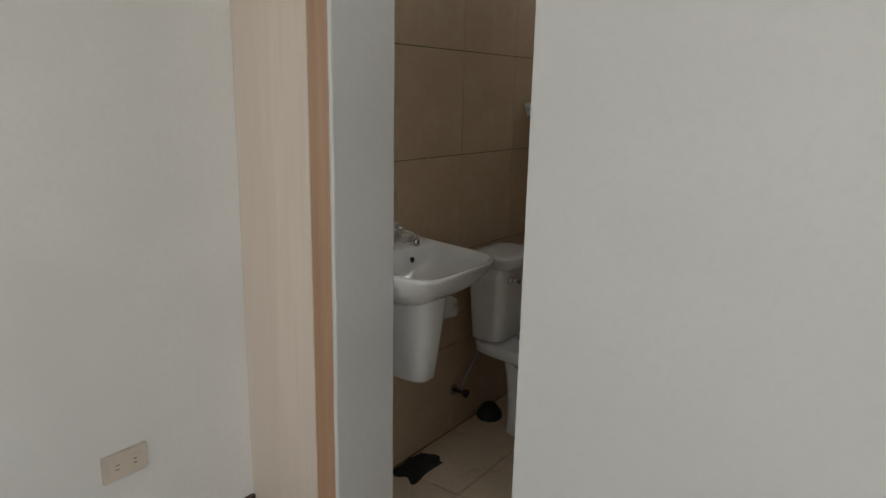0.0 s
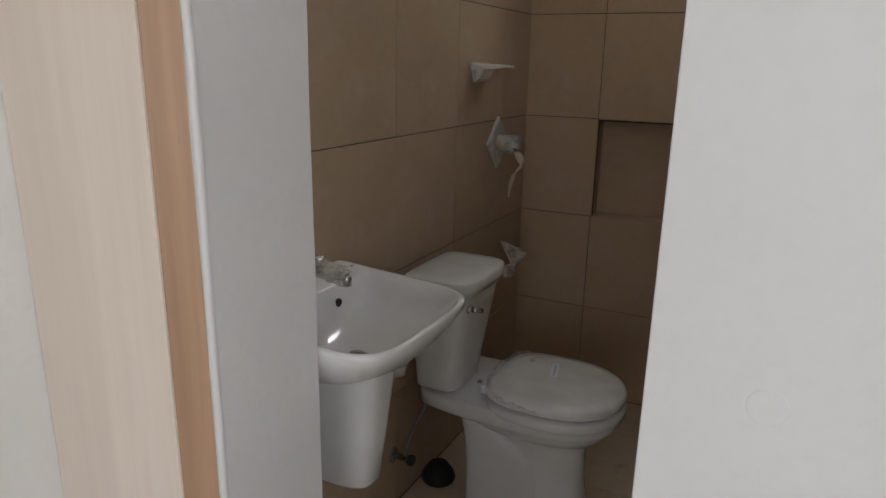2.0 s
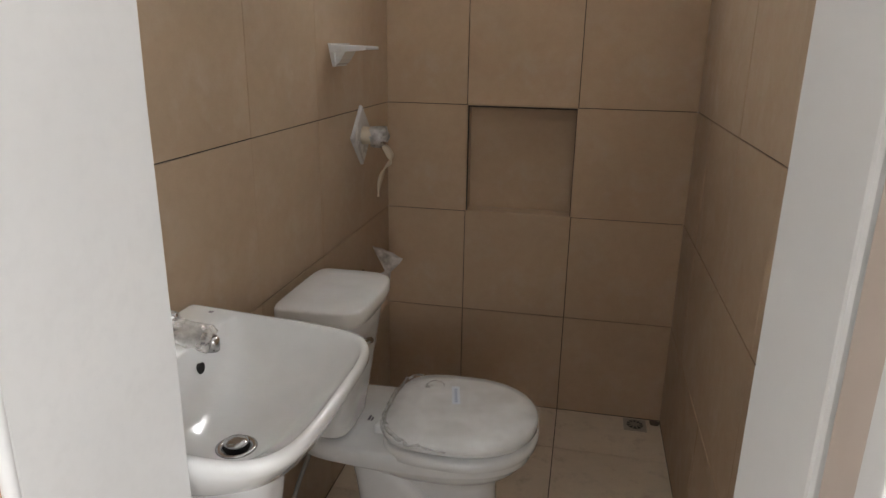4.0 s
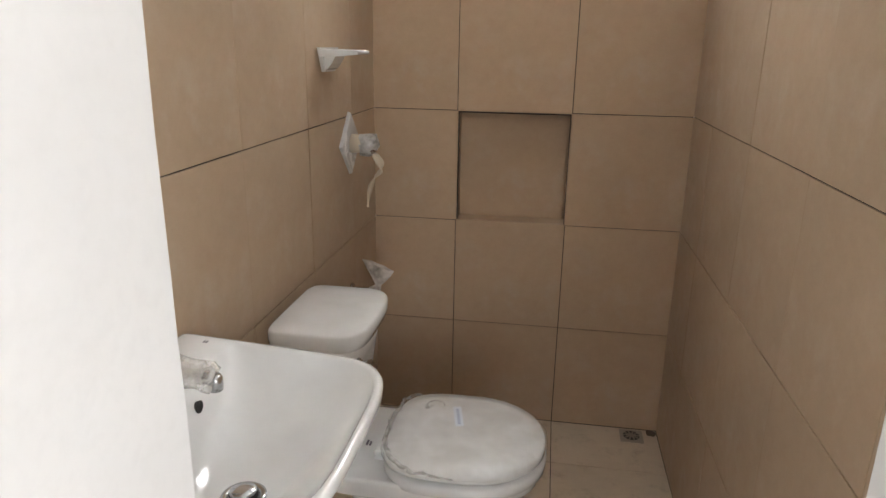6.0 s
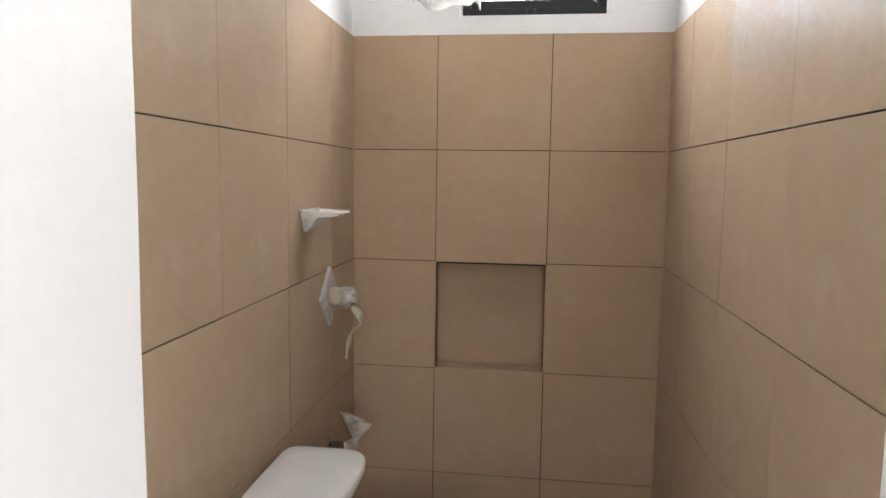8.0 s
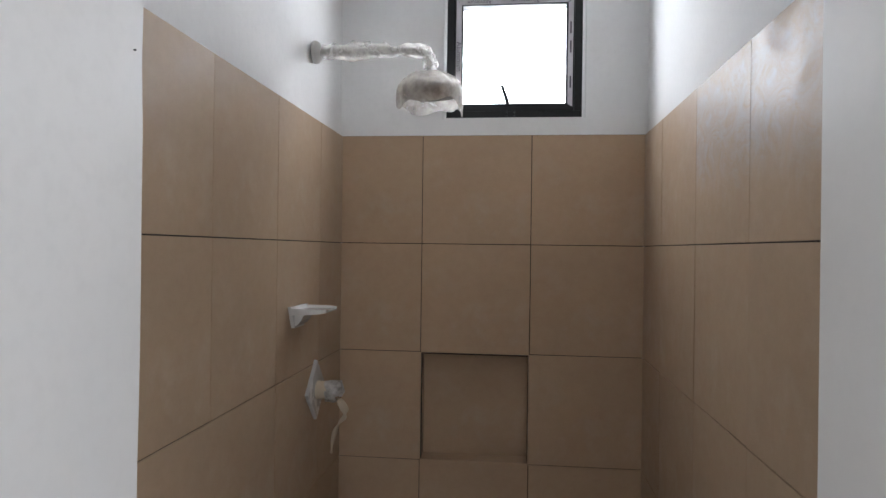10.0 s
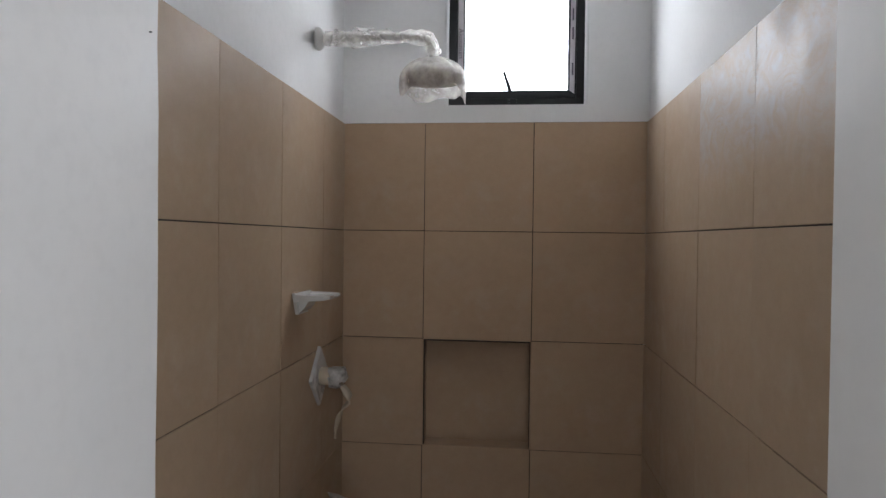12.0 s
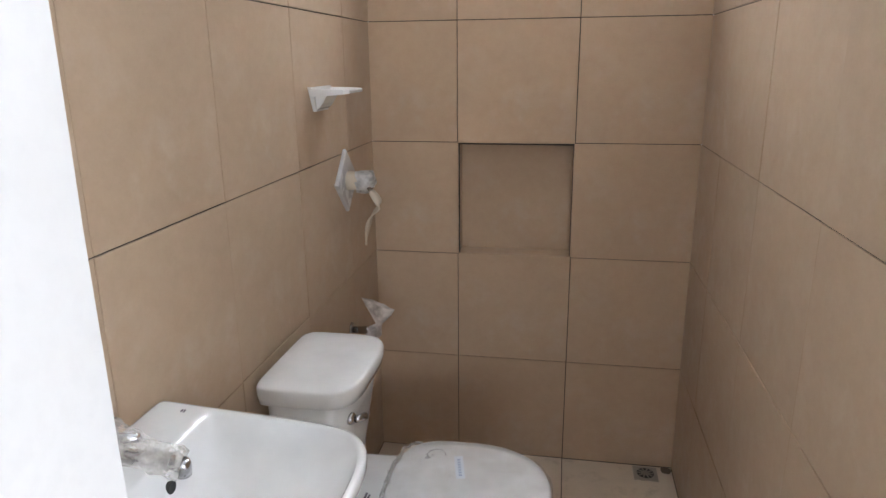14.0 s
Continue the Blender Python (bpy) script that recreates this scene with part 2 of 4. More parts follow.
# ---------------------------------------------------------------- structure
W = 1.105            # bathroom width
YF = -1.813          # inner face of the front wall
YFR = -1.906        # the same beyond the doorway
YO = -2.063           # outer face of the front wall
XL, XLO, XR = 0.280, 0.278, 0.890  # the doorway; its reveal is slightly splayed
HC = 2.78            # ceiling
TT = 2.0             # top of tiles
NX0, NX1, NZ0, NZ1, ND = 0.304, 0.704, 0.8, 1.2, 0.09
WX0, WX1, WZ0, WZ1 = 0.386, 0.883, 2.066, 2.545
DOOR_H = 2.12
RX0, RX1, RY0 = -0.035, 3.4, -5.9   # bedroom
TK = 0.010           # tile thickness


def setting(name, bm, mat, label, category="wall"):
    return tagged(part(name, bm, mat), label, category, kind="structure")


# back wall, with the niche and the window cut through
bm = bmesh.new()
D0, D1 = TK, 0.20
box(-0.15, W + 0.15, D0, D1, 0, NZ0, bm=bm)
box(-0.15, NX0, D0, D1, NZ0, NZ1, bm=bm)
box(NX1, W + 0.15, D0, D1, NZ0, NZ1, bm=bm)
box(NX0, NX1, ND + 0.012, D1, NZ0, NZ1, bm=bm)
box(-0.15, W + 0.15, D0, D1, NZ1, WZ0, bm=bm)
box(-0.15, WX0, D0, D1, WZ0, WZ1, bm=bm)
box(WX1, W + 0.15, D0, D1, WZ0, WZ1, bm=bm)
box(-0.15, W + 0.15, D0, D1, WZ1, HC, bm=bm)
wall_back = setting("wall_back", bm, M_BATHPAINT, "white painted wall above beige tiles with a small window")

bm = bmesh.new()
box(-0.15, -TK, YF, D0, 0, HC, bm=bm)
wall_left = setting("wall_left", bm, M_BATHPAINT, "white painted bathroom wall above beige tiles")
bm = bmesh.new()
box(W + TK, W + 0.15, YFR, D0, 0, HC, bm=bm)
wall_right = setting("wall_right", bm, M_BATHPAINT, "white painted bathroom wall above beige tiles")

# front wall with the doorway
bm = bmesh.new()
box(RX0 - 0.12, XLO - 0.03, YO, YF, 0, HC, bm=bm)
box(XR, RX1 + 0.12, YO, YFR, 0, HC, 0.004, bm=bm)
box(XLO - 0.03, XR, YO, YF, DOOR_H, HC, bm=bm)
# plastered end of the wall, with a rounded and slightly uneven arris
rows = []
for k in range(31):
    z = DOOR_H * k / 30
    w = 0.0022 * noise.noise(Vector((0.3, 1.7, z * 3.0))) + 0.0012 * noise.noise(Vector((5.1, 0.2, z * 11)))
    rows.append([Vector(p) for p in ((XLO - 0.03, YO, z), (XLO - 0.012 + w, YO - 0.004 + w, z), (XLO - 0.003 + w, YO - 0.001 + w, z), (XLO + w, YO + 0.010, z),
                                     (XL - 0.004 + w, YF - 0.004, z), (XL - 0.008 + w, YF, z), (XLO - 0.03, YF, z))])
plaster = loft(rows)
me_ = bpy.data.meshes.new("tmp")
plaster.to_mesh(me_)
plaster.free()
bm.from_mesh(me_)
bpy.data.meshes.remove(me_)
bead_rows = []
for k in range(61):
    z = DOOR_H * k / 60
    w = 0.0030 * noise.noise(Vector((0.3, 1.7, z * 2.4))) + 0.0014 * noise.noise(Vector((5.1, 0.2, z * 13)))
    bead_rows.append([Vector((XLO - 0.0046 + 0.0072 * math.cos(a) + w * 0.7, YO + 0.0030 + 0.0072 * math.sin(a) + w * 0.4, z)) for a in [2 * math.pi * j / 12 for j in range(12)]])
bead = loft(bead_rows)
wall_front = setting("wall_front", bm, M_REVEAL_DIM, "white painted partition wall with a narrow doorway")
# paler material paints the edge highlight on the plaster bead
part("corner_bead", bead, M_LEAF, wall_front, "white plaster corner bead, coloured paler for its lit edge", True)
part("nail_hole", box(0.2750, 0.2780, -1.8330, -1.8315, 1.7738, 1.7753, 0.0004), M_DARK, wall_front)

# bedroom shell
bm = bmesh.new()
box(RX0 - 0.12, RX0, RY0, YO, 0, HC, bm=bm)
setting("wall_bedroom_left", bm, M_WALL, "off-white painted bedroom wall with a socket")
# unseen walls; their openings are added for the fill lamps
bm = bmesh.new()
box(RX1, RX1 + 0.12, RY0, -5.2, 0, HC, bm=bm)
box(RX1, RX1 + 0.12, -3.4, YO, 0, HC, bm=bm)
box(RX1, RX1 + 0.12, -5.2, -3.4, 0, 0.85, bm=bm)
box(RX1, RX1 + 0.12, -5.2, -3.4, 2.25, HC, bm=bm)
setting("wall_bedroom_right", bm, M_WALL, "unseen off-white painted bedroom wall with an opening added for a lamp")
bm = bmesh.new()
box(RX0 - 0.12, 0.85, RY0 - 0.12, RY0, 0, HC, bm=bm)
box(2.25, RX1 + 0.12, RY0 - 0.12, RY0, 0, HC, bm=bm)
box(0.85, 2.25, RY0 - 0.12, RY0, 0, 0.85, bm=bm)
box(0.85, 2.25, RY0 - 0.12, RY0, 2.25, HC, bm=bm)
setting("wall_bedroom_rear", bm, M_WALL, "unseen off-white painted bedroom wall with an opening added for a lamp")
bm = bmesh.new()
box(RX0 - 0.12, RX1 + 0.12, RY0 - 0.12, 0.2, HC, HC + 0.1, bm=bm)
setting("ceiling", bm, M_CEIL, "plain white painted ceiling", "ceiling")
bm = bmesh.new()
box(RX0 - 0.12, RX1 + 0.12, RY0 - 0.12, YO + 0.06, -0.1, 0, bm=bm)
setting("floor_bedroom", bm, M_ROOMFLOOR, "pale bedroom floor", "floor")
bm = bmesh.new()
box(-0.15, W + 0.15, YO + 0.06, 0.2, -0.1, -TK, bm=bm)
floor_bath = setting("floor_bath", bm, M_GROUT, "beige tiled bathroom floor", "floor")
bm = bmesh.new()
box(RX0, RX0 + 0.014, RY0, -2.126, 0, 0.205, 0.003, bm=bm)
setting("baseboard", bm, M_SKIRT, "dark brown wooden skirting board", "skirting board")

# ---------------------------------------------------------------- doorway and bedroom side
panel = thing("wood_panel", "pale laminated wood panel with a bare brown edge beside the doorway", "wood panel")
part("face", loft([[Vector((x, y, z)) for x, y in ((RX0 + 0.002, -2.124), (0.2386, -2.1098), (0.2390, -2.1094), (0.2390, -2.106), (RX0 + 0.002, -2.106))] for z in (0.0, 1.0, 2.12)]), M_WOOD, panel)
part("edge", loft([[Vector((x, y, z)) for x, y in ((RX0 + 0.002, -2.106), (0.2365, -2.106), (0.2392, -2.1050), (0.2695, -2.0665), (0.2695, YO - 0.001), (RX0 + 0.002, YO - 0.001))] for z in (0.0, 1.0, 2.119)]), M_WOODEDGE, panel, "bare reddish-brown wood edge")

leaf = thing("sliding_door", "plain white flush door leaf with a plugged round hole beside the doorway", "door")
part("leaf", box(0.8942, 1.70, -2.14, -2.112, 0.01, 2.12, 0.0015), M_LEAF, leaf)
part("core", box(0.8950, 1.698, -2.112, YO - 0.004, 0.0, 2.119, 0.001), M_CORE, leaf, "primed beige core edge")

def disc_rings(center, normal_axis, prof, n=28):
    """A turned piece: prof holds (distance along the axis, radius)."""
    rings = []
    for d, r in prof:
        row = []
        for k in range(n):
            a = 2 * math.pi * k / n
            u, v = r * math.cos(a), r * math.sin(a)
            o = {"x": (d, u, v), "y": (u, d, v), "z": (u, v, d)}[normal_axis]
            row.append(Vector(center) + Vector(o))
        rings.append(row)
    return rings


def turned(center, axis, prof, n=28):
    return loft(disc_rings(center, axis, prof, n))


part("hole_plug", turned((0.996, -2.14, 1.132), "y", [(0.004, 0.0170), (-0.0003, 0.0170), (-0.0006, 0.0160), (-0.0006, 0.004)]), M_LEAF, leaf, "flush white round plug")

socket = thing("wall_socket", "ivory plastic double power socket on the bedroom wall", "socket")
OY0, OY1, OZ0, OZ1 = -2.580, -2.463, 0.459, 0.531
part("cover_plate", box(RX0, RX0 + 0.013, OY0, OY1, OZ0, OZ1, 0.0025), M_PLATE, socket)
for cy in (OY0 + 0.036, OY1 - 0.034):
    part("outlet_insert", box(RX0 + 0.012, RX0 + 0.0145, cy - 0.015, cy + 0.015, OZ0 + 0.014, OZ1 - 0.014, 0.0008), M_PLATE, socket)
    for dz in (-0.006, 0.006):
        part("slot", box(RX0 + 0.0140, RX0 + 0.0150, cy - 0.005, cy + 0.005, (OZ0 + OZ1) / 2 + dz - 0.0011, (OZ0 + OZ1) / 2 + dz + 0.0011), M_SLOT, socket)

# ---------------------------------------------------------------- bathroom window
window = tagged(new("window_1"), "small square black aluminium window with tape still on it", "window", kind="structure")
FY0, FY1 = 0.030, 0.085


def frame_bars(x0, x1, z0, z1, w, y0, y1, mat, parent, name, bevel=0.002):
    part(name, box(x0, x1, y0, y1, z0, z0 + w, bevel), mat, parent)
    part(name, box(x0, x1, y0, y1, z1 - w, z1, bevel), mat, parent)
    part(name, box(x0, x0 + w, y0, y1, z0 + w, z1 - w, bevel), mat, parent)
    part(name, box(x1 - w, x1, y0, y1, z0 + w, z1 - w, bevel), mat, parent)


frame_bars(WX0 - 0.006, WX1 + 0.006, WZ0 - 0.006, WZ1 + 0.008, 0.034, FY0, FY1, M_FRAME, window, "frame_bar")
SX0, SX1, SZ0, SZ1 = WX0 + 0.029, WX1 - 0.029, WZ0 + 0.029, WZ1 - 0.027
frame_bars(SX0, SX1, SZ0, SZ1, 0.029, FY0 + 0.008, FY1 + 0.012, M_FRAME, window, "sash_bar")
# masking film with print on the sash: top and both sides
TY = FY0 + 0.007


def strip(name, pts, mat, parent, thick=0.0008):
    b_ = bmesh.new()
    f = [b_.verts.new((x, TY, z)) for x, z in pts]
    g = [b_.verts.new((x, TY - thick, z)) for x, z in pts]
    b_.faces.new(f)
    b_.faces.new(g[::-1])
    n = len(pts)
    for i in range(n):
        j = (i + 1) % n
        b_.faces.new((f[i], g[i], g[j], f[j]))
    bmesh.ops.recalc_face_normals(b_, faces=b_.faces[:])
    return part(name, b_, mat, parent)


strip("masking_film", [(SX0 + 0.001, SZ1 - 0.002), (SX1 - 0.001, SZ1 - 0.001), (SX1 - 0.024, SZ1 - 0.024), (SX0 + 0.024, SZ1 - 0.025)], M_TAPEFILM, window)
strip("masking_film", [(SX0 + 0.003, SZ0 + 0.028), (SX0 + 0.004, SZ1 - 0.006), (SX0 + 0.024, SZ1 - 0.026), (SX0 + 0.024, SZ0 + 0.028)], M_TAPEFILM, window)
strip("masking_film", [(SX1 - 0.023, SZ0 + 0.026), (SX1 - 0.022, SZ1 - 0.026), (SX1 - 0.003, SZ1 - 0.006), (SX1 - 0.005, SZ0 + 0.014)], M_TAPEFILM, window)
strip("film_tail", [(SX1 - 0.055, SZ1 + 0.002), (SX1 + 0.004, SZ1 + 0.006), (SX1 - 0.050, SZ1 - 0.006)], M_FRAME, window, 0.002)


def lettering(text, size, at, rot, mat, parent):
    cu = bpy.data.curves.new("print", 'FONT')
    cu.body, cu.size, cu.extrude, cu.align_x = text, size, 0.0002, 'CENTER'
    ob = new("print", cu)
    me = bpy.data.meshes.new_from_object(ob.evaluated_get(bpy.context.evaluated_depsgraph_get()))
    bpy.data.objects.remove(ob)
    bpy.data.curves.remove(cu)
    me.materials.clear()
    me.materials.append(mat)
    o = new("print", me)
    o.parent = parent
    o.matrix_basis = Matrix.Translation(at) @ rot.to_4x4()
    return o


PY = TY - 0.0012
bpy.context.view_layer.update()
lettering("Aluminum", 0.027, (SX0 + 0.006, PY, 2.30), Euler((radians(90), radians(90), 0)).to_matrix(), M_PRINT, window)
lettering("Aluminum", 0.026, (SX0 + 0.26, PY, SZ1 - 0.005), Euler((radians(90), radians(180), 0)).to_matrix(), M_PRINT, window)
lettering("Aluminum", 0.022, (SX0 + 0.09, PY, SZ1 - 0.009), Euler((radians(90), radians(180), 0)).to_matrix(), M_PRINT, window)
for zz in (2.20, 2.33, 2.40):
    part("print_bar", box(SX1 - 0.016, SX1 - 0.010, PY - 0.0002, PY, zz - 0.022, zz + 0.022), M_PRINT, window)
for x0_, x1_, z0_, z1_ in ((WX0 - 0.013, WX1 + 0.013, WZ1 + 0.006, WZ1 + 0.015), (WX0 - 0.013, WX0 - 0.003, WZ0 - 0.006, WZ1 + 0.006), (WX1 + 0.003, WX1 + 0.011, WZ0 - 0.006, WZ1 + 0.006)):
    part("sealant_bead", box(x0_, x1_, -0.003, 0.006, z0_, z1_, 0.002), M_LEAF, window, "white sealant bead")
m_glass, n_, l_, b_ = material("window_glass")
b_.inputs["Base Color"].default_value = (0.97, 0.98, 0.98, 1)
b_.inputs["Roughness"].default_value = 0.02
b_.inputs["Transmission Weight"].default_value = 1.0
b_.inputs["IOR"].default_value = 1.02
pane = part("pane", box(SX0 + 0.022, SX1 - 0.022, FY1 - 0.012, FY1 - 0.008, SZ0 + 0.022, SZ1 - 0.022), m_glass, window, "clear glass pane")
pane.visible_shadow = False
part("stay_arm", tube([(0.622, 0.045, WZ0 + 0.022), (0.609, 0.05, WZ0 + 0.075), (0.590, 0.055, WZ0 + 0.130)], [0.010, 0.008, 0.0055], 8), M_FRAME, window, "thin black window stay")
part("latch", box(0.605, 0.645, FY0 - 0.006, FY0 + 0.004, WZ0 + 0.004, WZ0 + 0.026, 0.002), M_FRAME, window)
for xx in (0.612, 0.638):
    for zz in (WZ0 + 0.009, WZ0 + 0.020):
        part("screw", turned((xx, FY0 - 0.006, zz), "y", [(0, 0.0022), (-0.0012, 0.0016)], 8), M_CHROME, window)

# ---------------------------------------------------------------- wash basin
Y0 = -1.588


def egg(x0, x1, yc, w, z, power, n=56, slope=0.0, wob=0.0, back=0.0):
    """A rounded outline from x0 to x1, w to each side of yc, dipping towards the front by slope."""
    cx, rx = (x0 + x1) / 2, (x1 - x0) / 2
    r = squircle(cx, yc, rx, w, z, power, n)
    if back:
        q = squircle(cx, yc, rx, w, z, back, n)
        r = [b2 if b2.x < cx else a2 for a2, b2 in zip(r, q)]
    for p in r:
        p.z -= slope * max(0, p.x) / 0.41
        if wob:
            p += Vector((noise.noise(p * 30), noise.noise(p * 30 + Vector((7, 0, 0))), noise.noise(p * 25 + Vector((0, 9, 0))))) * wob
    return r


basin = thing("wash_basin", "white porcelain wall-hung wash basin with a half pedestal below", "sink")
rings = [egg(0.002, 0.27, Y0, 0.13, 0.765, 2.6), egg(0.002, 0.325, Y0, 0.172, 0.795, 2.9), egg(0.002, 0.372, Y0, 0.205, 0.838, 3.4, slope=0.01),
         egg(0.002, 0.390, Y0, 0.219, 0.880, 4.0, slope=0.02, back=44), egg(0.002, 0.400, Y0, 0.2245, 0.902, 4.4, slope=0.024, back=44),
         egg(0.003, 0.3995, Y0, 0.2245, 0.911, 4.5, slope=0.024, back=44), egg(0.005, 0.397, Y0, 0.222, 0.9155, 4.5, slope=0.024, back=44),
         egg(0.009, 0.392, Y0, 0.217, 0.9165, 4.5, slope=0.024, back=44), egg(0.100, 0.3875, Y0, 0.212, 0.9160, 4.2, slope=0.024, back=20),
         egg(0.104, 0.3855, Y0, 0.209, 0.911, 4.0, slope=0.0235, back=20), egg(0.111, 0.377, Y0, 0.199, 0.893, 3.6, slope=0.02, back=11),
         egg(0.122, 0.355, Y0 - 0.004, 0.172, 0.862, 3.1, slope=0.01, back=6), egg(0.138, 0.328, Y0 - 0.012, 0.135, 0.834, 2.7), egg(0.165, 0.30, Y0 - 0.024, 0.085, 0.811, 2.3),
         egg(0.200, 0.280, Y0 - 0.042, 0.042, 0.7995, 2.0)]
b_ = loft(rings)
part("bowl", b_, M_PORCELAIN, basin, smooth=True)
part("half_pedestal", loft([egg(0.002, 0.246, Y0, 0.051, 0.474, 3.2), egg(0.002, 0.252, Y0, 0.056, 0.482, 3.2), egg(0.002, 0.268, Y0, 0.066, 0.61, 3.2),
                            egg(0.002, 0.280, Y0, 0.075, 0.71, 3.2), egg(0.002, 0.289, Y0, 0.083, 0.775, 3.0), egg(0.002, 0.290, Y0, 0.084, 0.79, 3.0)]), M_PORCELAIN, basin, smooth=True)
part("overflow_hole", turned((0.117, -1.531, 0.871), "x", [(-0.004, 0.008), (0.0035, 0.0105), (0.0045, 0.0095), (0.004, 0.004)], 18), M_DARK, basin, "dark oval overflow hole")
DC = (0.236, Y0 - 0.046, 0.7995)
part("drain_ring", turned(DC, "z", [(-0.004, 0.0325), (0.001, 0.0325), (0.003, 0.030), (0.0028, 0.0245), (0.0, 0.0215), (-0.003, 0.021)], 32), M_CHROME, basin, "chrome drain ring", True)
part("drain_gap", turned((DC[0], DC[1], DC[2] + 0.002), "z", [(-0.004, 0.0212), (-0.0015, 0.0212)], 32), M_DARK, basin)
part("pop_up_plug", turned((DC[0], DC[1], DC[2] + 0.004), "z", [(-0.004, 0.010), (0.002, 0.0185), (0.006, 0.0195), (0.0082, 0.017), (0.0095, 0.006)], 32), M_CHROME, basin, "chrome pop-up plug", True)
for dx in (0.0, 0.005):
    part("maker_mark", box(0.056 + dx, 0.0585 + dx, -1.394, -1.386, 0.9128, 0.9138), M_PRINT, basin)
part("mounting_hole", turned((0.3925, -1.655, 0.888), "x", [(-0.006, 0.0045), (0.0014, 0.0045), (0.0016, 0.002)], 12), M_DARK, basin, "small dark round hole")

tap = thing("basin_tap", "chrome single-lever basin tap still in clear plastic wrap", "faucet")
TX, TYY = 0.058, Y0 - 0.008
part("body", turned((TX, TYY, 0.914), "z", [(0, 0.027), (0.006, 0.027), (0.010, 0.022), (0.06, 0.021), (0.072, 0.019)], 24), M_CHROME, tap, smooth=True)
part("spout", tube(curve_pts([(TX, TYY, 0.955), (0.10, TYY, 0.963), (0.15, TYY, 0.962), (0.186, TYY, 0.960)], 5), 0.0105, 16), M_CHROME, tap, smooth=True)
part("aerator", turned((0.187, TYY, 0.957), "z", [(0.009, 0.009), (0.004, 0.0115), (-0.006, 0.0115), (-0.014, 0.0105), (-0.014, 0.007)], 20), M_CHROME, tap, smooth=True)
part("lever", tube([(TX, TYY, 0.982), (TX + 0.018, TYY, 0.987), (TX + 0.070, TYY, 0.993)], [0.013, 0.009, 0.006], 12), M_CHROME, tap, smooth=True)


def wrap(path, radii, mat, name, parent, amp=0.25, n=18, seed=0.0):
    """Crumpled film round a path."""
    b2 = tube(path, radii, n)
    for v in b2.verts:
        q = v.co * 45 + Vector((seed, seed * 2, 0))
        v.co += Vector((noise.noise(q), noise.noise(q + Vector((11, 0, 0))), noise.noise(q + Vector((0, 17, 0))))) * amp * 0.03
    return part(name, b2, mat, parent, "crumpled clear plastic film", True)


wrap(curve_pts([(0.035, TYY, 0.93), (0.062, TYY + 0.002, 0.955), (0.075, TYY + 0.004, 0.985), (0.125, TYY, 0.974), (0.188, TYY, 0.958)], 5), [0.034 - 0.0008 * k for k in range(21)], M_SHEER, "wrap", tap, 0.35, seed=3)

lump = thing("wrapped_trap", "pale plastic-wrapped drain trap under the wash basin", "drain pipe")
wrap(curve_pts([(0.004, -1.40, 0.665), (0.07, -1.39, 0.672), (0.14, -1.385, 0.675), (0.205, -1.38, 0.667)], 5), [0.02, 0.026, 0.034, 0.04, 0.045, 0.047, 0.048, 0.05, 0.05, 0.05, 0.049, 0.047, 0.043, 0.037, 0.028, 0.014], plain("dull_white_wrap", (0.5, 0.48, 0.44), 0.5), "bag", lump, 0.5, seed=8)

# ---------------------------------------------------------------- toilet
YT = -0.887
toilet = thing("toilet", "white porcelain close-coupled toilet with a plastic-wrapped lid", "toilet")


def stretch_ring(x0, x1, w, z, p, yc=YT, n=48, wob=0.0, back=0.0):
    return egg(x0, x1, yc, w, z, p, n, 0.0, wob, back)


YK = -0.935
part("tank", loft([stretch_ring(0.05, 0.182, 0.100, 0.425, 4, YK, back=7), stretch_ring(0.046, 0.190, 0.108, 0.433, 4, YK, back=7), stretch_ring(0.046, 0.207, 0.128, 0.56, 4.2, YK, back=7),
                   stretch_ring(0.046, 0.227, 0.146, 0.70, 4.4, YK, back=8), stretch_ring(0.046, 0.233, 0.151, 0.760, 4.4, YK, back=8)]), M_PORCELAIN, toilet, smooth=True)
part("tank_lid", loft([stretch_ring(0.034, 0.242, 0.152, 0.757, 4, YK, back=8), stretch_ring(0.028, 0.252, 0.160, 0.761, 4, YK, back=8), stretch_ring(0.026, 0.256, 0.163, 0.780, 4, YK, back=8), stretch_ring(0.0265, 0.2552, 0.1625, 0.797, 4, YK, back=8),
                       stretch_ring(0.029, 0.252, 0.160, 0.8008, 4, YK, back=8), stretch_ring(0.034, 0.247, 0.155, 0.8025, 4, YK, back=8), stretch_ring(0.08, 0.205, 0.115, 0.8045, 4, YK, back=8)]), M_PORCELAIN, toilet, smooth=True)
lev = part("flush_lever", turned((0.218, -1.030, 0.710), "x", [(0, 0.015), (0.012, 0.014), (0.018, 0.010)], 20), M_CHROME, toilet, "chrome flush lever", True)
part("lever_arm", tube([(0.238, -1.032, 0.710), (0.246, -1.017, 0.707), (0.247, -0.995, 0.698)], [0.008, 0.0075, 0.009], 10), M_CHROME, lev, smooth=True)
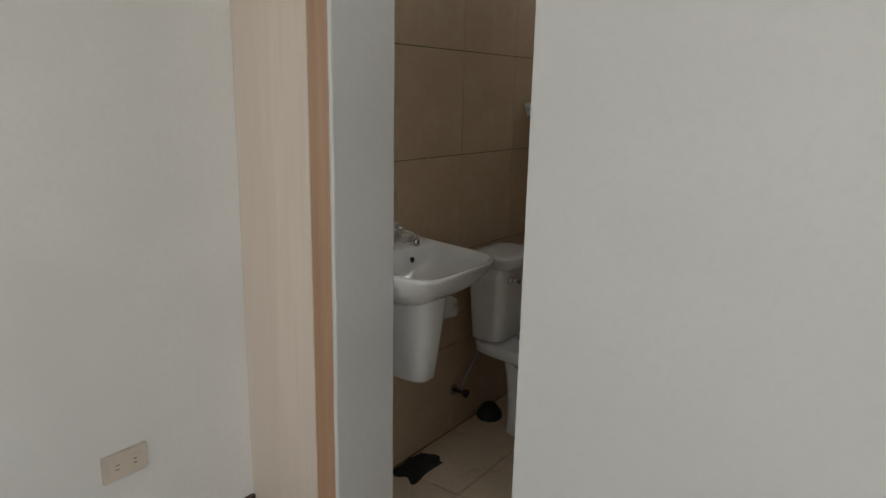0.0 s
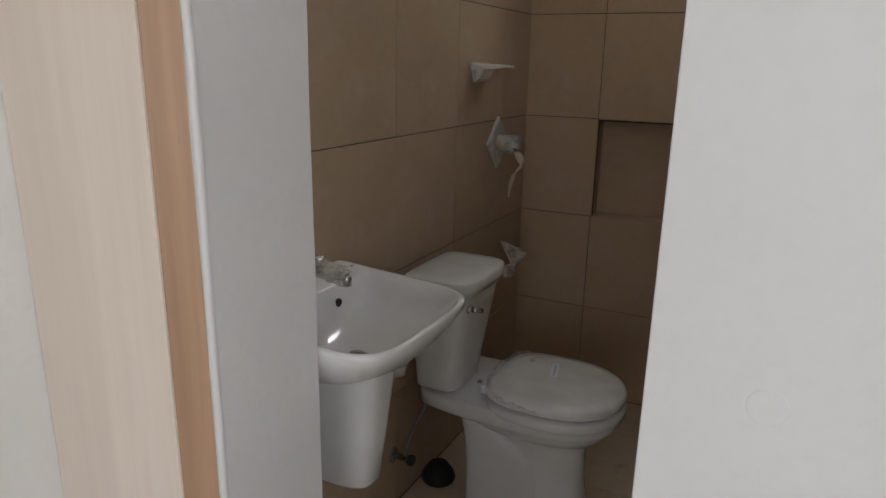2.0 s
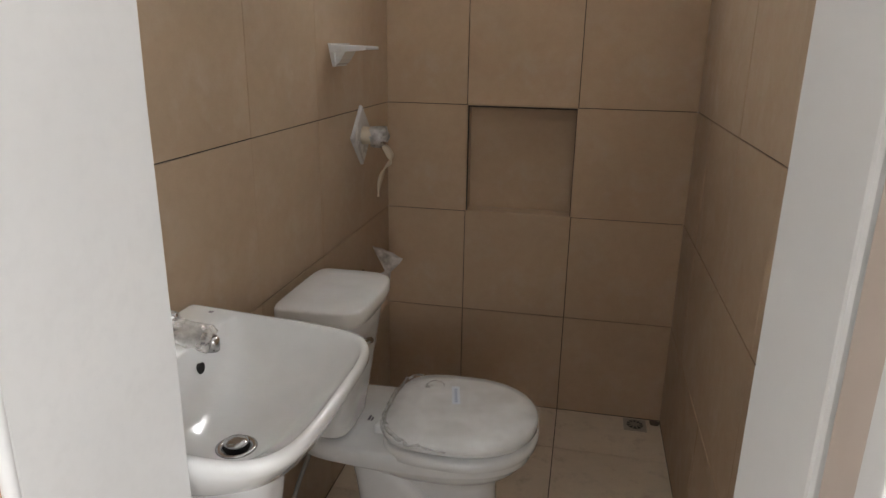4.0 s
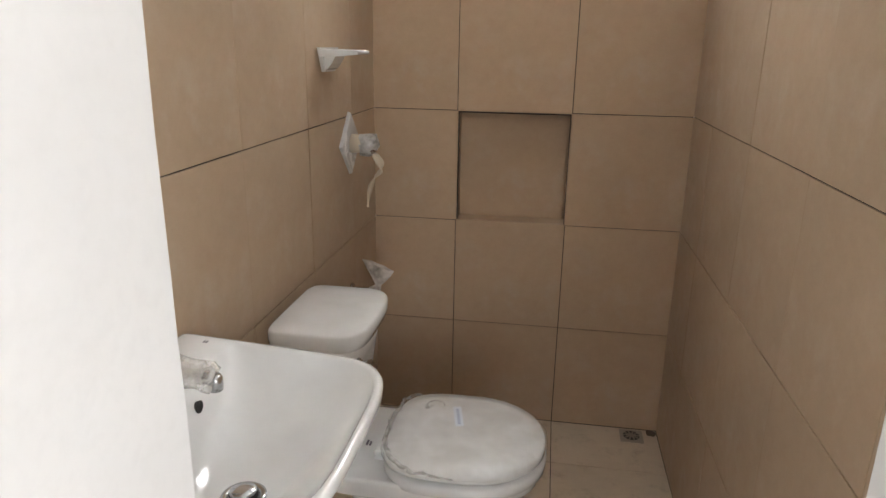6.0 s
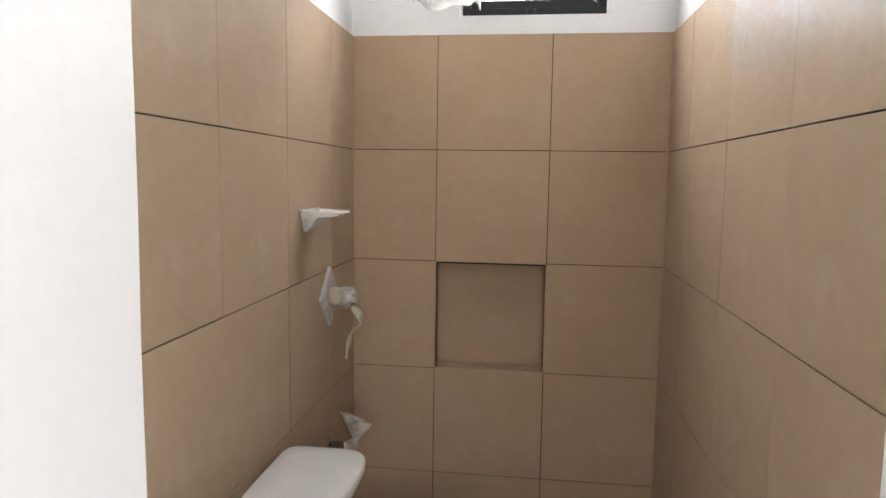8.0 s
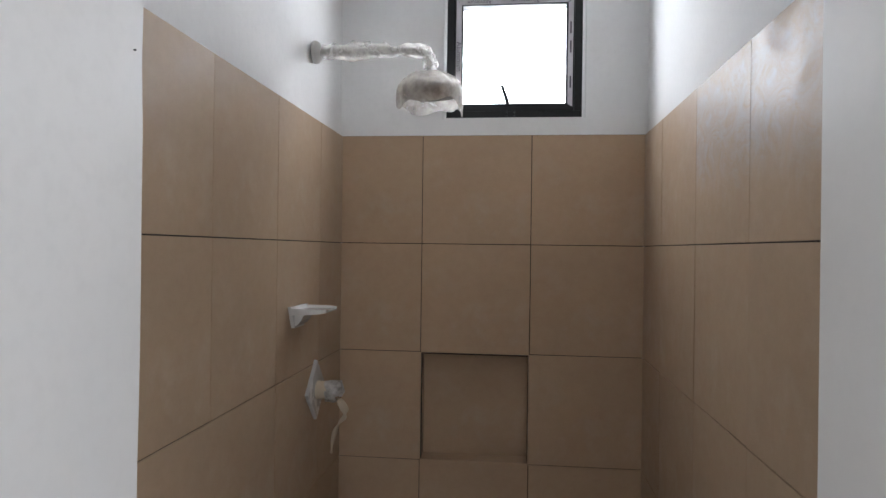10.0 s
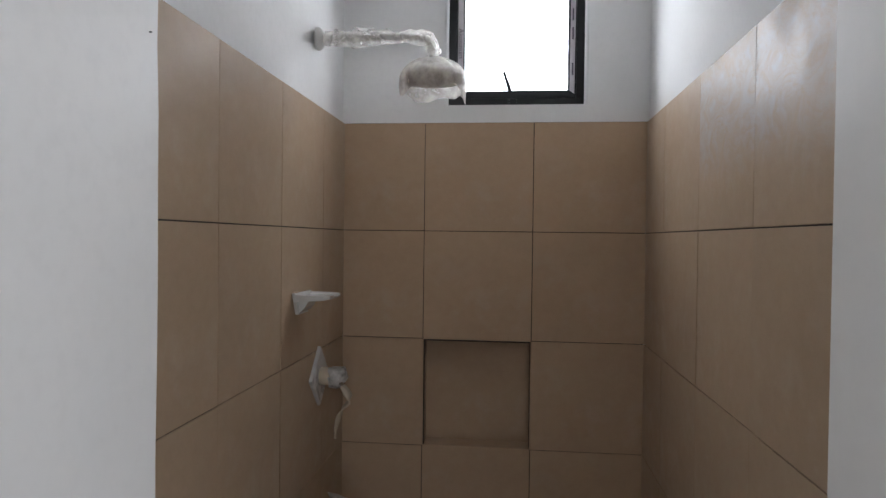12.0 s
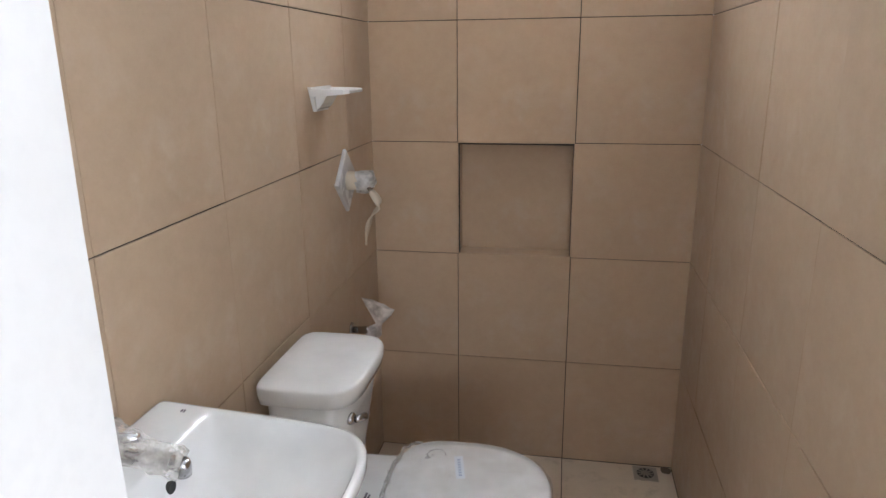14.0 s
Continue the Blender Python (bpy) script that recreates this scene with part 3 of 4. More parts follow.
part("bowl", loft([stretch_ring(0.200, 0.598, 0.092, 0.0, 3.0), stretch_ring(0.198, 0.601, 0.094, 0.012, 3.0), stretch_ring(0.200, 0.586, 0.086, 0.05, 2.9), stretch_ring(0.20, 0.568, 0.079, 0.16, 2.7),
                   stretch_ring(0.20, 0.566, 0.082, 0.262, 2.6), stretch_ring(0.195, 0.577, 0.093, 0.292, 2.5), stretch_ring(0.185, 0.600, 0.117, 0.314, 2.4), stretch_ring(0.16, 0.627, 0.146, 0.336, 2.4), stretch_ring(0.12, 0.643, 0.162, 0.355, 2.4), stretch_ring(0.07, 0.651, 0.171, 0.368, 2.5, back=4),
                   stretch_ring(0.045, 0.657, 0.176, 0.376, 2.6, back=5), stretch_ring(0.045, 0.659, 0.177, 0.410, 2.6, back=5), stretch_ring(0.048, 0.656, 0.174, 0.4165, 2.6, back=5), stretch_ring(0.06, 0.645, 0.165, 0.419, 2.6, back=5)]), M_PORCELAIN, toilet, smooth=True)
part("trapway", loft([stretch_ring(0.195, 0.45, 0.095, 0.0, 6), stretch_ring(0.193, 0.455, 0.098, 0.012, 6), stretch_ring(0.196, 0.452, 0.096, 0.06, 6), stretch_ring(0.196, 0.446, 0.099, 0.15, 6),
                      stretch_ring(0.190, 0.428, 0.104, 0.22, 5), stretch_ring(0.178, 0.37, 0.108, 0.28, 3.6), stretch_ring(0.165, 0.33, 0.110, 0.33, 3.0), stretch_ring(0.16, 0.30, 0.10, 0.37, 2.6)]), M_PORCELAIN, toilet, smooth=True)
part("bolt_cap", turned((0.30, YT - 0.106, 0.012), "z", [(-0.012, 0.012), (0.008, 0.011), (0.014, 0.005)], 14), M_BLACKPL, toilet, "dark floor bolt")
part("bolt_cap", turned((0.30, YT + 0.106, 0.012), "z", [(-0.012, 0.012), (0.008, 0.011), (0.014, 0.005)], 14), M_BLACKPL, toilet, "dark floor bolt")
part("seat", loft([stretch_ring(0.30, 0.645, 0.163, 0.398, 2.12, back=3.6), stretch_ring(0.276, 0.664, 0.182, 0.4000, 2.12, back=3.6), stretch_ring(0.269, 0.673, 0.191, 0.407, 2.12, back=3.6), stretch_ring(0.269, 0.674, 0.192, 0.427, 2.12, back=3.6),
                   stretch_ring(0.274, 0.668, 0.186, 0.4340, 2.12, back=3.6), stretch_ring(0.30, 0.648, 0.166, 0.4352, 2.12, back=3.6)]), M_PORCELAIN, toilet, smooth=True)
seat_lid = part("seat_lid", loft([stretch_ring(0.295, 0.646, 0.162, 0.4352, 2.12, back=3.6), stretch_ring(0.295, 0.646, 0.162, 0.4405, 2.12, back=3.6), stretch_ring(0.274, 0.663, 0.179, 0.4412, 2.12, back=3.6), stretch_ring(0.267, 0.670, 0.186, 0.447, 2.12, back=3.6), stretch_ring(0.267, 0.670, 0.186, 0.464, 2.12, back=3.6),
                                  stretch_ring(0.276, 0.664, 0.180, 0.473, 2.12, back=3.6), stretch_ring(0.31, 0.63, 0.148, 0.479, 2.3, back=3.2), stretch_ring(0.40, 0.54, 0.065, 0.482, 2.0)]), M_PORCELAIN, toilet, smooth=True)
M_THIN = plastic_film("lid_film", (0.93, 0.90, 0.87), 0.02, 0.22, 0.3, 9)
lid_wrap = loft([stretch_ring(0.268, 0.671, 0.187, 0.453, 2.12, back=3.6, n=96, wob=0.003), stretch_ring(0.262, 0.676, 0.192, 0.459, 2.12, back=3.6, n=96, wob=0.004), stretch_ring(0.262, 0.674, 0.190, 0.470, 2.12, back=3.6, n=96, wob=0.004),
                 stretch_ring(0.275, 0.660, 0.177, 0.4775, 2.12, back=3.6, n=96, wob=0.003), stretch_ring(0.30, 0.632, 0.150, 0.4825, 2.12, back=3.6, n=96, wob=0.0016), stretch_ring(0.39, 0.55, 0.07, 0.4855, 2.1, n=96)], cap0=False)
part("wrapping", lid_wrap, M_THIN, seat_lid, "crumpled clear plastic film round the lid", True)
for hy in (YT - 0.075, YT + 0.075):
    part("hinge", box(0.245, 0.285, hy - 0.014, hy + 0.014, 0.418, 0.446, 0.006), M_PORCELAIN, toilet)
st_ = part("sticker", box(-0.011, 0.011, -0.048, 0.048, 0, 0.0006), plain("pale_blue_label", (0.58, 0.62, 0.68), 0.4), seat_lid, "pale blue printed paper strip")
st_.matrix_basis = Matrix.Translation((0.44, YT + 0.045, 0.4858)) @ Matrix.Rotation(radians(12), 4, 'Z')
for k in range(7):
    part("print_bar", box(-0.004, 0.004, -0.038 + 0.011 * k, -0.032 + 0.011 * k, 0.0007, 0.0010), plain("blue_ink", (0.30, 0.36, 0.48), 0.6) if k == 0 else bpy.data.materials["blue_ink"], st_)
part("maker_mark", box(0.208, 0.214, YT - 0.03, YT - 0.006, 0.4195, 0.4207), M_PRINT, toilet)
part("maker_mark", box(0.217, 0.222, YT - 0.03, YT - 0.012, 0.4195, 0.4207), M_PRINT, toilet)
M_BUNCH = plastic_film("bunched_film", (0.92, 0.90, 0.87), 0.12, 0.5, 0.35)
lip = curve_pts([(0.32, YT + 0.160, 0.476), (0.282, YT + 0.115, 0.480), (0.272, YT + 0.02, 0.480), (0.276, YT - 0.09, 0.478), (0.305, YT - 0.150, 0.472), (0.37, YT - 0.183, 0.464), (0.46, YT - 0.190, 0.460)], 6)
wrap(lip, [0.002 + 0.0045 * math.sin(math.pi * min(1, (k + 1) / len(lip))) for k in range(len(lip))], M_BUNCH, "film_edge", seat_lid, 0.28, 10, 5.0)
M_MARK = plastic_film("grey_green_mark", (0.52, 0.54, 0.49), 0.05, 0.35)
part("film_mark", tube([(0.372 + 0.024 * math.cos(a), YT + 0.095 + 0.024 * math.sin(a), 0.4842 - 0.02 * abs(math.cos(a)) * 0.1) for a in [0.35 * k for k in range(13)]], 0.0016, 6), M_MARK, seat_lid, "faint grey-green ring mark")
for dx, dy, r in ((0.352, 0.078, 0.008), (0.362, 0.088, 0.005), (0.347, 0.092, 0.004)):
    part("film_mark", turned((dx, YT + dy, 0.4832), "z", [(0, r), (0.0012, r * 0.8), (0.0016, r * 0.3)], 9), M_MARK, seat_lid, "faint grey-green speck")

# supply valve and hose below the tank
valve = thing("angle_valve", "small chrome angle valve on the tiled wall", "valve")
part("rosette", turned((0.0, -1.09, 0.19), "x", [(0.0, 0.026), (0.005, 0.024), (0.007, 0.012)], 20), M_CHROME, valve, smooth=True)
part("stem", turned((0.006, -1.09, 0.19), "x", [(0.0, 0.010), (0.045, 0.010), (0.045, 0.013), (0.06, 0.013)], 14), M_CHROME, valve, smooth=True)
part("handle", turned((0.058, -1.09, 0.19), "x", [(0, 0.016), (0.014, 0.018), (0.018, 0.012)], 12), M_BLACKPL, valve, "black plastic handle")
hose = thing("supply_hose", "thin flexible water hose hanging below the toilet tank", "hose")
part("hose", tube(curve_pts([(0.046, -1.09, 0.20), (0.050, -1.085, 0.235), (0.058, -1.045, 0.29), (0.075, -1.0, 0.36), (0.08, -0.985, 0.432)], 6), 0.006, 10), plain("braided_hose", (0.24, 0.235, 0.22), 0.5, 0.5), hose, smooth=True)

# added round shape standing in for a black, shadowed spot on the floor
floor_form = thing("dark_floor_form", "low black round stand-in for a dark spot behind the toilet", "rubber cup")
part("cup", turned((0.062, -0.885, 0.0), "z", [(0.0, 0.056), (0.010, 0.060), (0.030, 0.054), (0.046, 0.042), (0.060, 0.034), (0.064, 0.028)], 20), M_BLACKPL, floor_form, smooth=True)

rag = thing("black_rag", "crumpled black rag on the tiled floor under the basin", "rag")
b_ = bmesh.new()
bmesh.ops.create_grid(b_, x_segments=22, y_segments=16, size=0.5)
for v in b_.verts:
    u = v.co.copy()
    edge = max(abs(u.x), abs(u.y)) * 2
    r_ = 1 + 0.35 * noise.noise(u * 3)
    h = max(0.0, (1 - edge ** 3)) * (0.016 + 0.022 * abs(noise.noise(u * 7 + Vector((3, 1, 0)))))
    v.co = Vector((0.075 + u.x * 0.13 * r_, -1.42 + u.y * 0.19 * r_, 0.001 + h))
part("cloth", b_, M_BLACKPL, rag, smooth=True)

# ---------------------------------------------------------------- shower side
soap = thing("soap_dish", "white porcelain soap dish fixed to the tiled wall", "soap dish")
part("back_plate", loft([[Vector((x, -0.51 + sy * (0.078 if up else 0.045), 1.408 if up else 1.343)) for sy, up in ((-1, 1), (-1, 0), (1, 0), (1, 1))] for x in (0.0, 0.010)]), M_PORCELAIN, soap)
tray = loft([[Vector((x, -0.51 + sy * hw, z + dz)) for sy, dz in ((-1, 0), (-1, th), (-0.8, th * 0.55), (0.8, th * 0.55), (1, th), (1, 0))]
             for x, hw, z, th in ((0.006, 0.076, 1.383, 0.02), (0.03, 0.078, 1.385, 0.018), (0.07, 0.078, 1.387, 0.015), (0.095, 0.074, 1.389, 0.012), (0.108, 0.060, 1.391, 0.009))])
part("tray", tray, M_PORCELAIN, soap)
part("bracket", loft([[Vector((x, -0.51 + sy * 0.045, z)) for sy, z in ((-1, zl), (1, zl), (1, 1.388), (-1, 1.388))] for x, zl in ((0.008, 1.346), (0.018, 1.352), (0.028, 1.364), (0.040, 1.384))]), M_PORCELAIN, soap)

mixer = thing("shower_valve", "wrapped chrome shower valve with a white diamond plate and hanging tape", "shower valve")
VY, VZ = -0.325, 1.116
b_ = loft([[Vector((x, VY + s * math.cos(a), VZ + s * math.sin(a))) for a in [math.pi / 2 * k for k in range(4)]] for x, s in ((0.0, 0.098), (0.009, 0.097), (0.012, 0.092))])
part("plate", b_, plain("white_plate", (0.62, 0.61, 0.60), 0.25), mixer)
part("collar", turned((0.010, VY, VZ), "x", [(0, 0.030), (0.030, 0.028), (0.040, 0.027)], 20), M_TAPE, mixer, "cream masking tape collar", True)
part("knob", turned((0.048, VY, VZ - 0.002), "x", [(0, 0.026), (0.006, 0.031), (0.034, 0.030), (0.042, 0.024), (0.044, 0.008)], 20), M_CHROME, mixer, "chrome knob", True)
wrap([(0.04, VY, VZ), (0.06, VY, VZ - 0.001), (0.08, VY, VZ - 0.004), (0.093, VY, VZ - 0.01)], [0.031, 0.036, 0.036, 0.022], M_FILM, "wrap", mixer, 0.4, seed=5)


def ribbon(pts, widths, thick, mat, name, parent, label=""):
    """A hanging strip whose width runs along y."""
    c = curve_pts(pts, 6)
    rings = []
    for k, p in enumerate(c):
        f = k / (len(c) - 1) * (len(widths) - 1)
        i = min(int(f), len(widths) - 2)
        w = widths[i] + (widths[i + 1] - widths[i]) * (f - i)
        tw = 0.7 * math.sin(k * 0.35)
        d = Vector((math.sin(tw), math.cos(tw), 0)) * w / 2
        e = Vector((math.cos(tw), -math.sin(tw), 0)) * thick / 2
        rings.append([p - d - e, p + d - e, p + d + e, p - d + e])
    return part(name, loft(rings), mat, parent, label, True)


ribbon([(0.085, VY, VZ - 0.03), (0.105, VY - 0.005, VZ - 0.06), (0.104, VY, VZ - 0.085), (0.080, VY + 0.003, VZ - 0.114), (0.067, VY, VZ - 0.156), (0.062, VY - 0.004, VZ - 0.204)],
       [0.034, 0.030, 0.028, 0.022, 0.016, 0.011], 0.005, M_TAPE, "tape_tail", mixer, "loose cream masking tape hanging down")

bib = thing("wall_tap", "small wall tap wrapped in a clear plastic bag behind the toilet", "faucet")
part("rosette", turned((0.0, -0.33, 0.62), "x", [(0.0, 0.026), (0.005, 0.024), (0.008, 0.012)], 20), M_CHROME, bib, smooth=True)
part("body", tube([(0.006, -0.33, 0.62), (0.055, -0.33, 0.622), (0.085, -0.33, 0.61)], [0.011, 0.013, 0.011], 14), M_CHROME, bib, smooth=True)
b_ = loft([[Vector((cx + r * math.cos(2 * math.pi * k / 24), -0.325 + t * r * math.sin(2 * math.pi * k / 24), z - 0.36 * (r * math.cos(2 * math.pi * k / 24)) * (1 if z > 0.66 else 0))) for k in range(24)]
           for cx, z, r, t in ((0.070, 0.588, 0.016, 0.9), (0.072, 0.605, 0.026, 0.9), (0.076, 0.628, 0.024, 0.8), (0.092, 0.645, 0.010, 0.8), (0.093, 0.666, 0.026, 0.45), (0.092, 0.690, 0.042, 0.3), (0.092, 0.714, 0.054, 0.22))], cap1=False)
for v in b_.verts:
    v.co += Vector((noise.noise(v.co * 40), noise.noise(v.co * 40 + Vector((9, 0, 0))), 0.6 * noise.noise(v.co * 35 + Vector((0, 4, 0))))) * 0.006
part("plastic_bag", b_, M_FILM, bib, "crumpled clear plastic bag", True)

shower = thing("wall_shower", "wall-mounted rain shower head wrapped in plastic film", "shower")
SY, SZ = -0.366, 2.207
M_SATIN = plain("pale_satin_metal", (0.62, 0.60, 0.58), 0.35)
part("rosette", turned((0.0, SY, SZ), "x", [(0.0, 0.036), (0.010, 0.036), (0.018, 0.030), (0.024, 0.016)], 24), M_SATIN, shower, smooth=True)
arm_pts = curve_pts([(0.01, SY, SZ), (0.15, SY, SZ), (0.30, SY, SZ), (0.355, SY, SZ - 0.008), (0.374, SY, SZ - 0.035), (0.374, SY, SZ - 0.085)], 6)
part("arm", tube(arm_pts, 0.012, 14), M_SATIN, shower, "pale satin arm", True)
wrap(arm_pts[1:], [0.020 + 0.007 * abs(math.sin(k * 0.33)) - 0.0003 * k for k in range(len(arm_pts) - 1)], M_SHEER, "arm_wrap", shower, 0.42, seed=1)
HCN = (0.374, SY, 2.072)
part("head", turned(HCN, "z", [(0.052, 0.013), (0.042, 0.020), (0.030, 0.055), (0.018, 0.088), (0.010, 0.099), (0.0, 0.1), (-0.004, 0.098)], 40), M_SATIN, shower, "pale satin shower head", True)
part("spray_plate", turned(HCN, "z", [(-0.003, 0.0965), (-0.0065, 0.095), (-0.0070, 0.04)], 40), plain("grey_spray_face", (0.30, 0.275, 0.255), 0.45), shower, "grey spray face")
M_BAG = plastic_film("head_film", (0.64, 0.60, 0.56), 0.35, 0.75, 0.5)
# the film over the head: a domed top, a pinched rim and a ragged hem
b_ = bmesh.new()
rows = []
for d, r, hang in ((0.066, 0.016, 0), (0.063, 0.034, 0), (0.054, 0.062, 0), (0.040, 0.088, 0), (0.022, 0.102, 0), (0.006, 0.1055, 0), (-0.004, 0.1065, 0.15), (-0.010, 0.107, 0.55), (-0.014, 0.105, 1.0)):
    row = []
    for k in range(72):
        a = 2 * math.pi * k / 72
        c, s = math.cos(a), math.sin(a)
        fold = noise.noise(Vector((c * 2.6, s * 2.6, d * 14)))
        fine = noise.noise(Vector((c * 8, s * 8, d * 45)))
        rr = r * (1 + 0.055 * fold + 0.03 * fine)
        hem = 0.026 + 0.030 * noise.noise(Vector((c * 1.7 + 4.0, s * 1.7, 1.3))) + 0.030 * max(0.0, c) ** 6 + 0.012 * max(0.0, -c) ** 8
        row.append(b_.verts.new((HCN[0] + rr * c, HCN[1] + rr * s, HCN[2] + d + 0.008 * fold * (1 - hang) - max(0.006, hem) * hang)))
    rows.append(row)
for r0, r1 in zip(rows, rows[1:]):
    for k in range(72):
        b_.faces.new((r0[k], r0[(k + 1) % 72], r1[(k + 1) % 72], r1[k]))
part("head_wrap", b_, M_BAG, shower, "crumpled off-white plastic film", True)

drain = thing("floor_drain", "square stainless steel floor drain grate in the corner", "floor drain")
M_STEEL = plain("dull_dirty_steel", (0.30, 0.26, 0.22), 0.55, 0.6)
DX, DY = 1.007, -0.054
part("grate_frame", box(DX - 0.043, DX + 0.043, DY - 0.043, DY + 0.043, -0.004, 0.0022, 0.001), plain("dusty_steel", (0.42, 0.36, 0.29), 0.6, 0.35), drain)
part("recess", turned((DX, DY, 0.0030), "z", [(0, 0.031), (0.0006, 0.031)], 28), M_DARK, drain)
part("grate", turned((DX, DY, 0.0034), "z", [(0, 0.012), (0.002, 0.012)], 16), M_STEEL, drain)
for k in range(10):
    o = part("grate_bar", box(0.010, 0.030, -0.0030, 0.0030, 0, 0.002, 0.0006), M_STEEL, drain)
    o.matrix_basis = Matrix.Translation((DX, DY, 0.0034)) @ Matrix.Rotation(2 * math.pi * k / 10, 4, 'Z')

# bright overcast sky outside the small bathroom window
m_sky, n_, l_, b_s = material("overcast_sky")
em = n_.new("ShaderNodeEmission")
em.inputs[0].default_value, em.inputs[1].default_value = (0.95, 0.98, 1.0, 1), 3.0
l_.new(em.outputs[0], n_["Material Output"].inputs[0])
bm = bmesh.new()
box(-4, 5, 4.0, 4.05, -1, 9, bm=bm)
tagged(part("backdrop", bm, m_sky), "blank overcast sky", "sky", kind="structure")

# ---------------------------------------------------------------- tiles, piece by piece
JOINT = 0.0030


def tile_mesh(name, w, h, mat, ju, jv, cache={}):
    """A flat tile w by h, its face towards +z, edges eased."""
    key = (round(w, 3), round(h, 3), mat.name, ju, jv)
    if key not in cache:
        a, b, e = w / 2 - ju / 2, h / 2 - jv / 2, 0.0006
        rings = [[Vector((sx * (a - d), sy * (b - d), z)) for sx, sy in ((-1, -1), (1, -1), (1, 1), (-1, 1))]
                 for z, d in ((-TK, 0), (-e, 0), (0, e))]
        b_ = loft(rings)
        me = bpy.data.meshes.new(name)
        b_.to_mesh(me)
        b_.free()
        me.materials.append(mat)
        cache[key] = me
    return cache[key]


def lay(parent, basis, us, vs, mat, skip=(), ju=JOINT, jv=JOINT, other={}):
    """Tiles between the joint lines us and vs of a plane; basis maps (u, v, out) to the world."""
    for i, (u0, u1) in enumerate(zip(us, us[1:])):
        for j, (v0, v1) in enumerate(zip(vs, vs[1:])):
            if (i, j) in skip:
                continue
            ob = new("tile", tile_mesh("tile", abs(u1 - u0), abs(v1 - v0), other.get((i, j), mat), ju, jv))
            ob.parent = parent
            wob = random.uniform(-0.0006, 0.0006)
            ob.matrix_basis = basis @ Matrix.Translation(((u0 + u1) / 2, (v0 + v1) / 2, wob)) @ Matrix.Rotation(random.uniform(-0.0012, 0.0012), 4, 'Z')


ROWS = [0.0, 0.4, 0.8, 1.2, 1.6, 2.0]
B_BACK = Matrix(((1, 0, 0, 0), (0, 0, -1, 0), (0, 1, 0, 0), (0, 0, 0, 1)))
lay(wall_back, B_BACK, [-0.004, 0.304, 0.704, W + 0.004], ROWS, M_TILE_BACK_BRIGHT, {(1, 2)})
LY = [YF, -1.468, -1.072, -0.677, -0.275, 0.003]
B_LEFT = Matrix(((0, 0, 1, 0), (1, 0, 0, 0), (0, 1, 0, 0), (0, 0, 0, 1)))
lay(wall_left, B_LEFT, LY, ROWS, M_TILE_SIDE, ju=0.0018, jv=0.0031, other={(0, 4): M_TILE_SHEEN})
B_RIGHT = Matrix(((0, 0, -1, W), (1, 0, 0, 0), (0, 1, 0, 0), (0, 0, 0, 1)))
lay(wall_right, B_RIGHT, [YFR, -1.49, -1.093, -0.695, -0.288, 0.003], ROWS, M_TILE_SIDE, ju=0.0018, jv=0.0031, other={(0, 4): M_TILE_SHEEN, (1, 4): M_TILE_SHEEN, (2, 4): M_TILE_SHEEN})
# niche lining
B_N = B_BACK @ Matrix.Translation((0, 0, -ND))
lay(wall_back, B_N, [NX0, NX1], [NZ0, NZ1], M_TILE_BACK_BRIGHT)
lay(wall_back, Matrix(((1, 0, 0, 0), (0, 1, 0, 0), (0, 0, 1, NZ0 + 0.003), (0, 0, 0, 1))), [NX0, NX1], [-0.0, ND], M_TILE_BACK_BRIGHT)
lay(wall_back, Matrix(((1, 0, 0, 0), (0, 1, 0, 0), (0, 0, -1, NZ1 - 0.003), (0, 0, 0, 1))), [NX0, NX1], [-0.0, ND], M_TILE_BACK_BRIGHT)
lay(wall_back, Matrix(((0, 0, 1, NX0 + 0.003), (1, 0, 0, 0), (0, 1, 0, 0), (0, 0, 0, 1))), [0, ND], [NZ0, NZ1], M_TILE_BACK_BRIGHT)
lay(wall_back, Matrix(((0, 0, -1, NX1 - 0.003), (1, 0, 0, 0), (0, 1, 0, 0), (0, 0, 0, 1))), [0, ND], [NZ0, NZ1], M_TILE_BACK_BRIGHT)
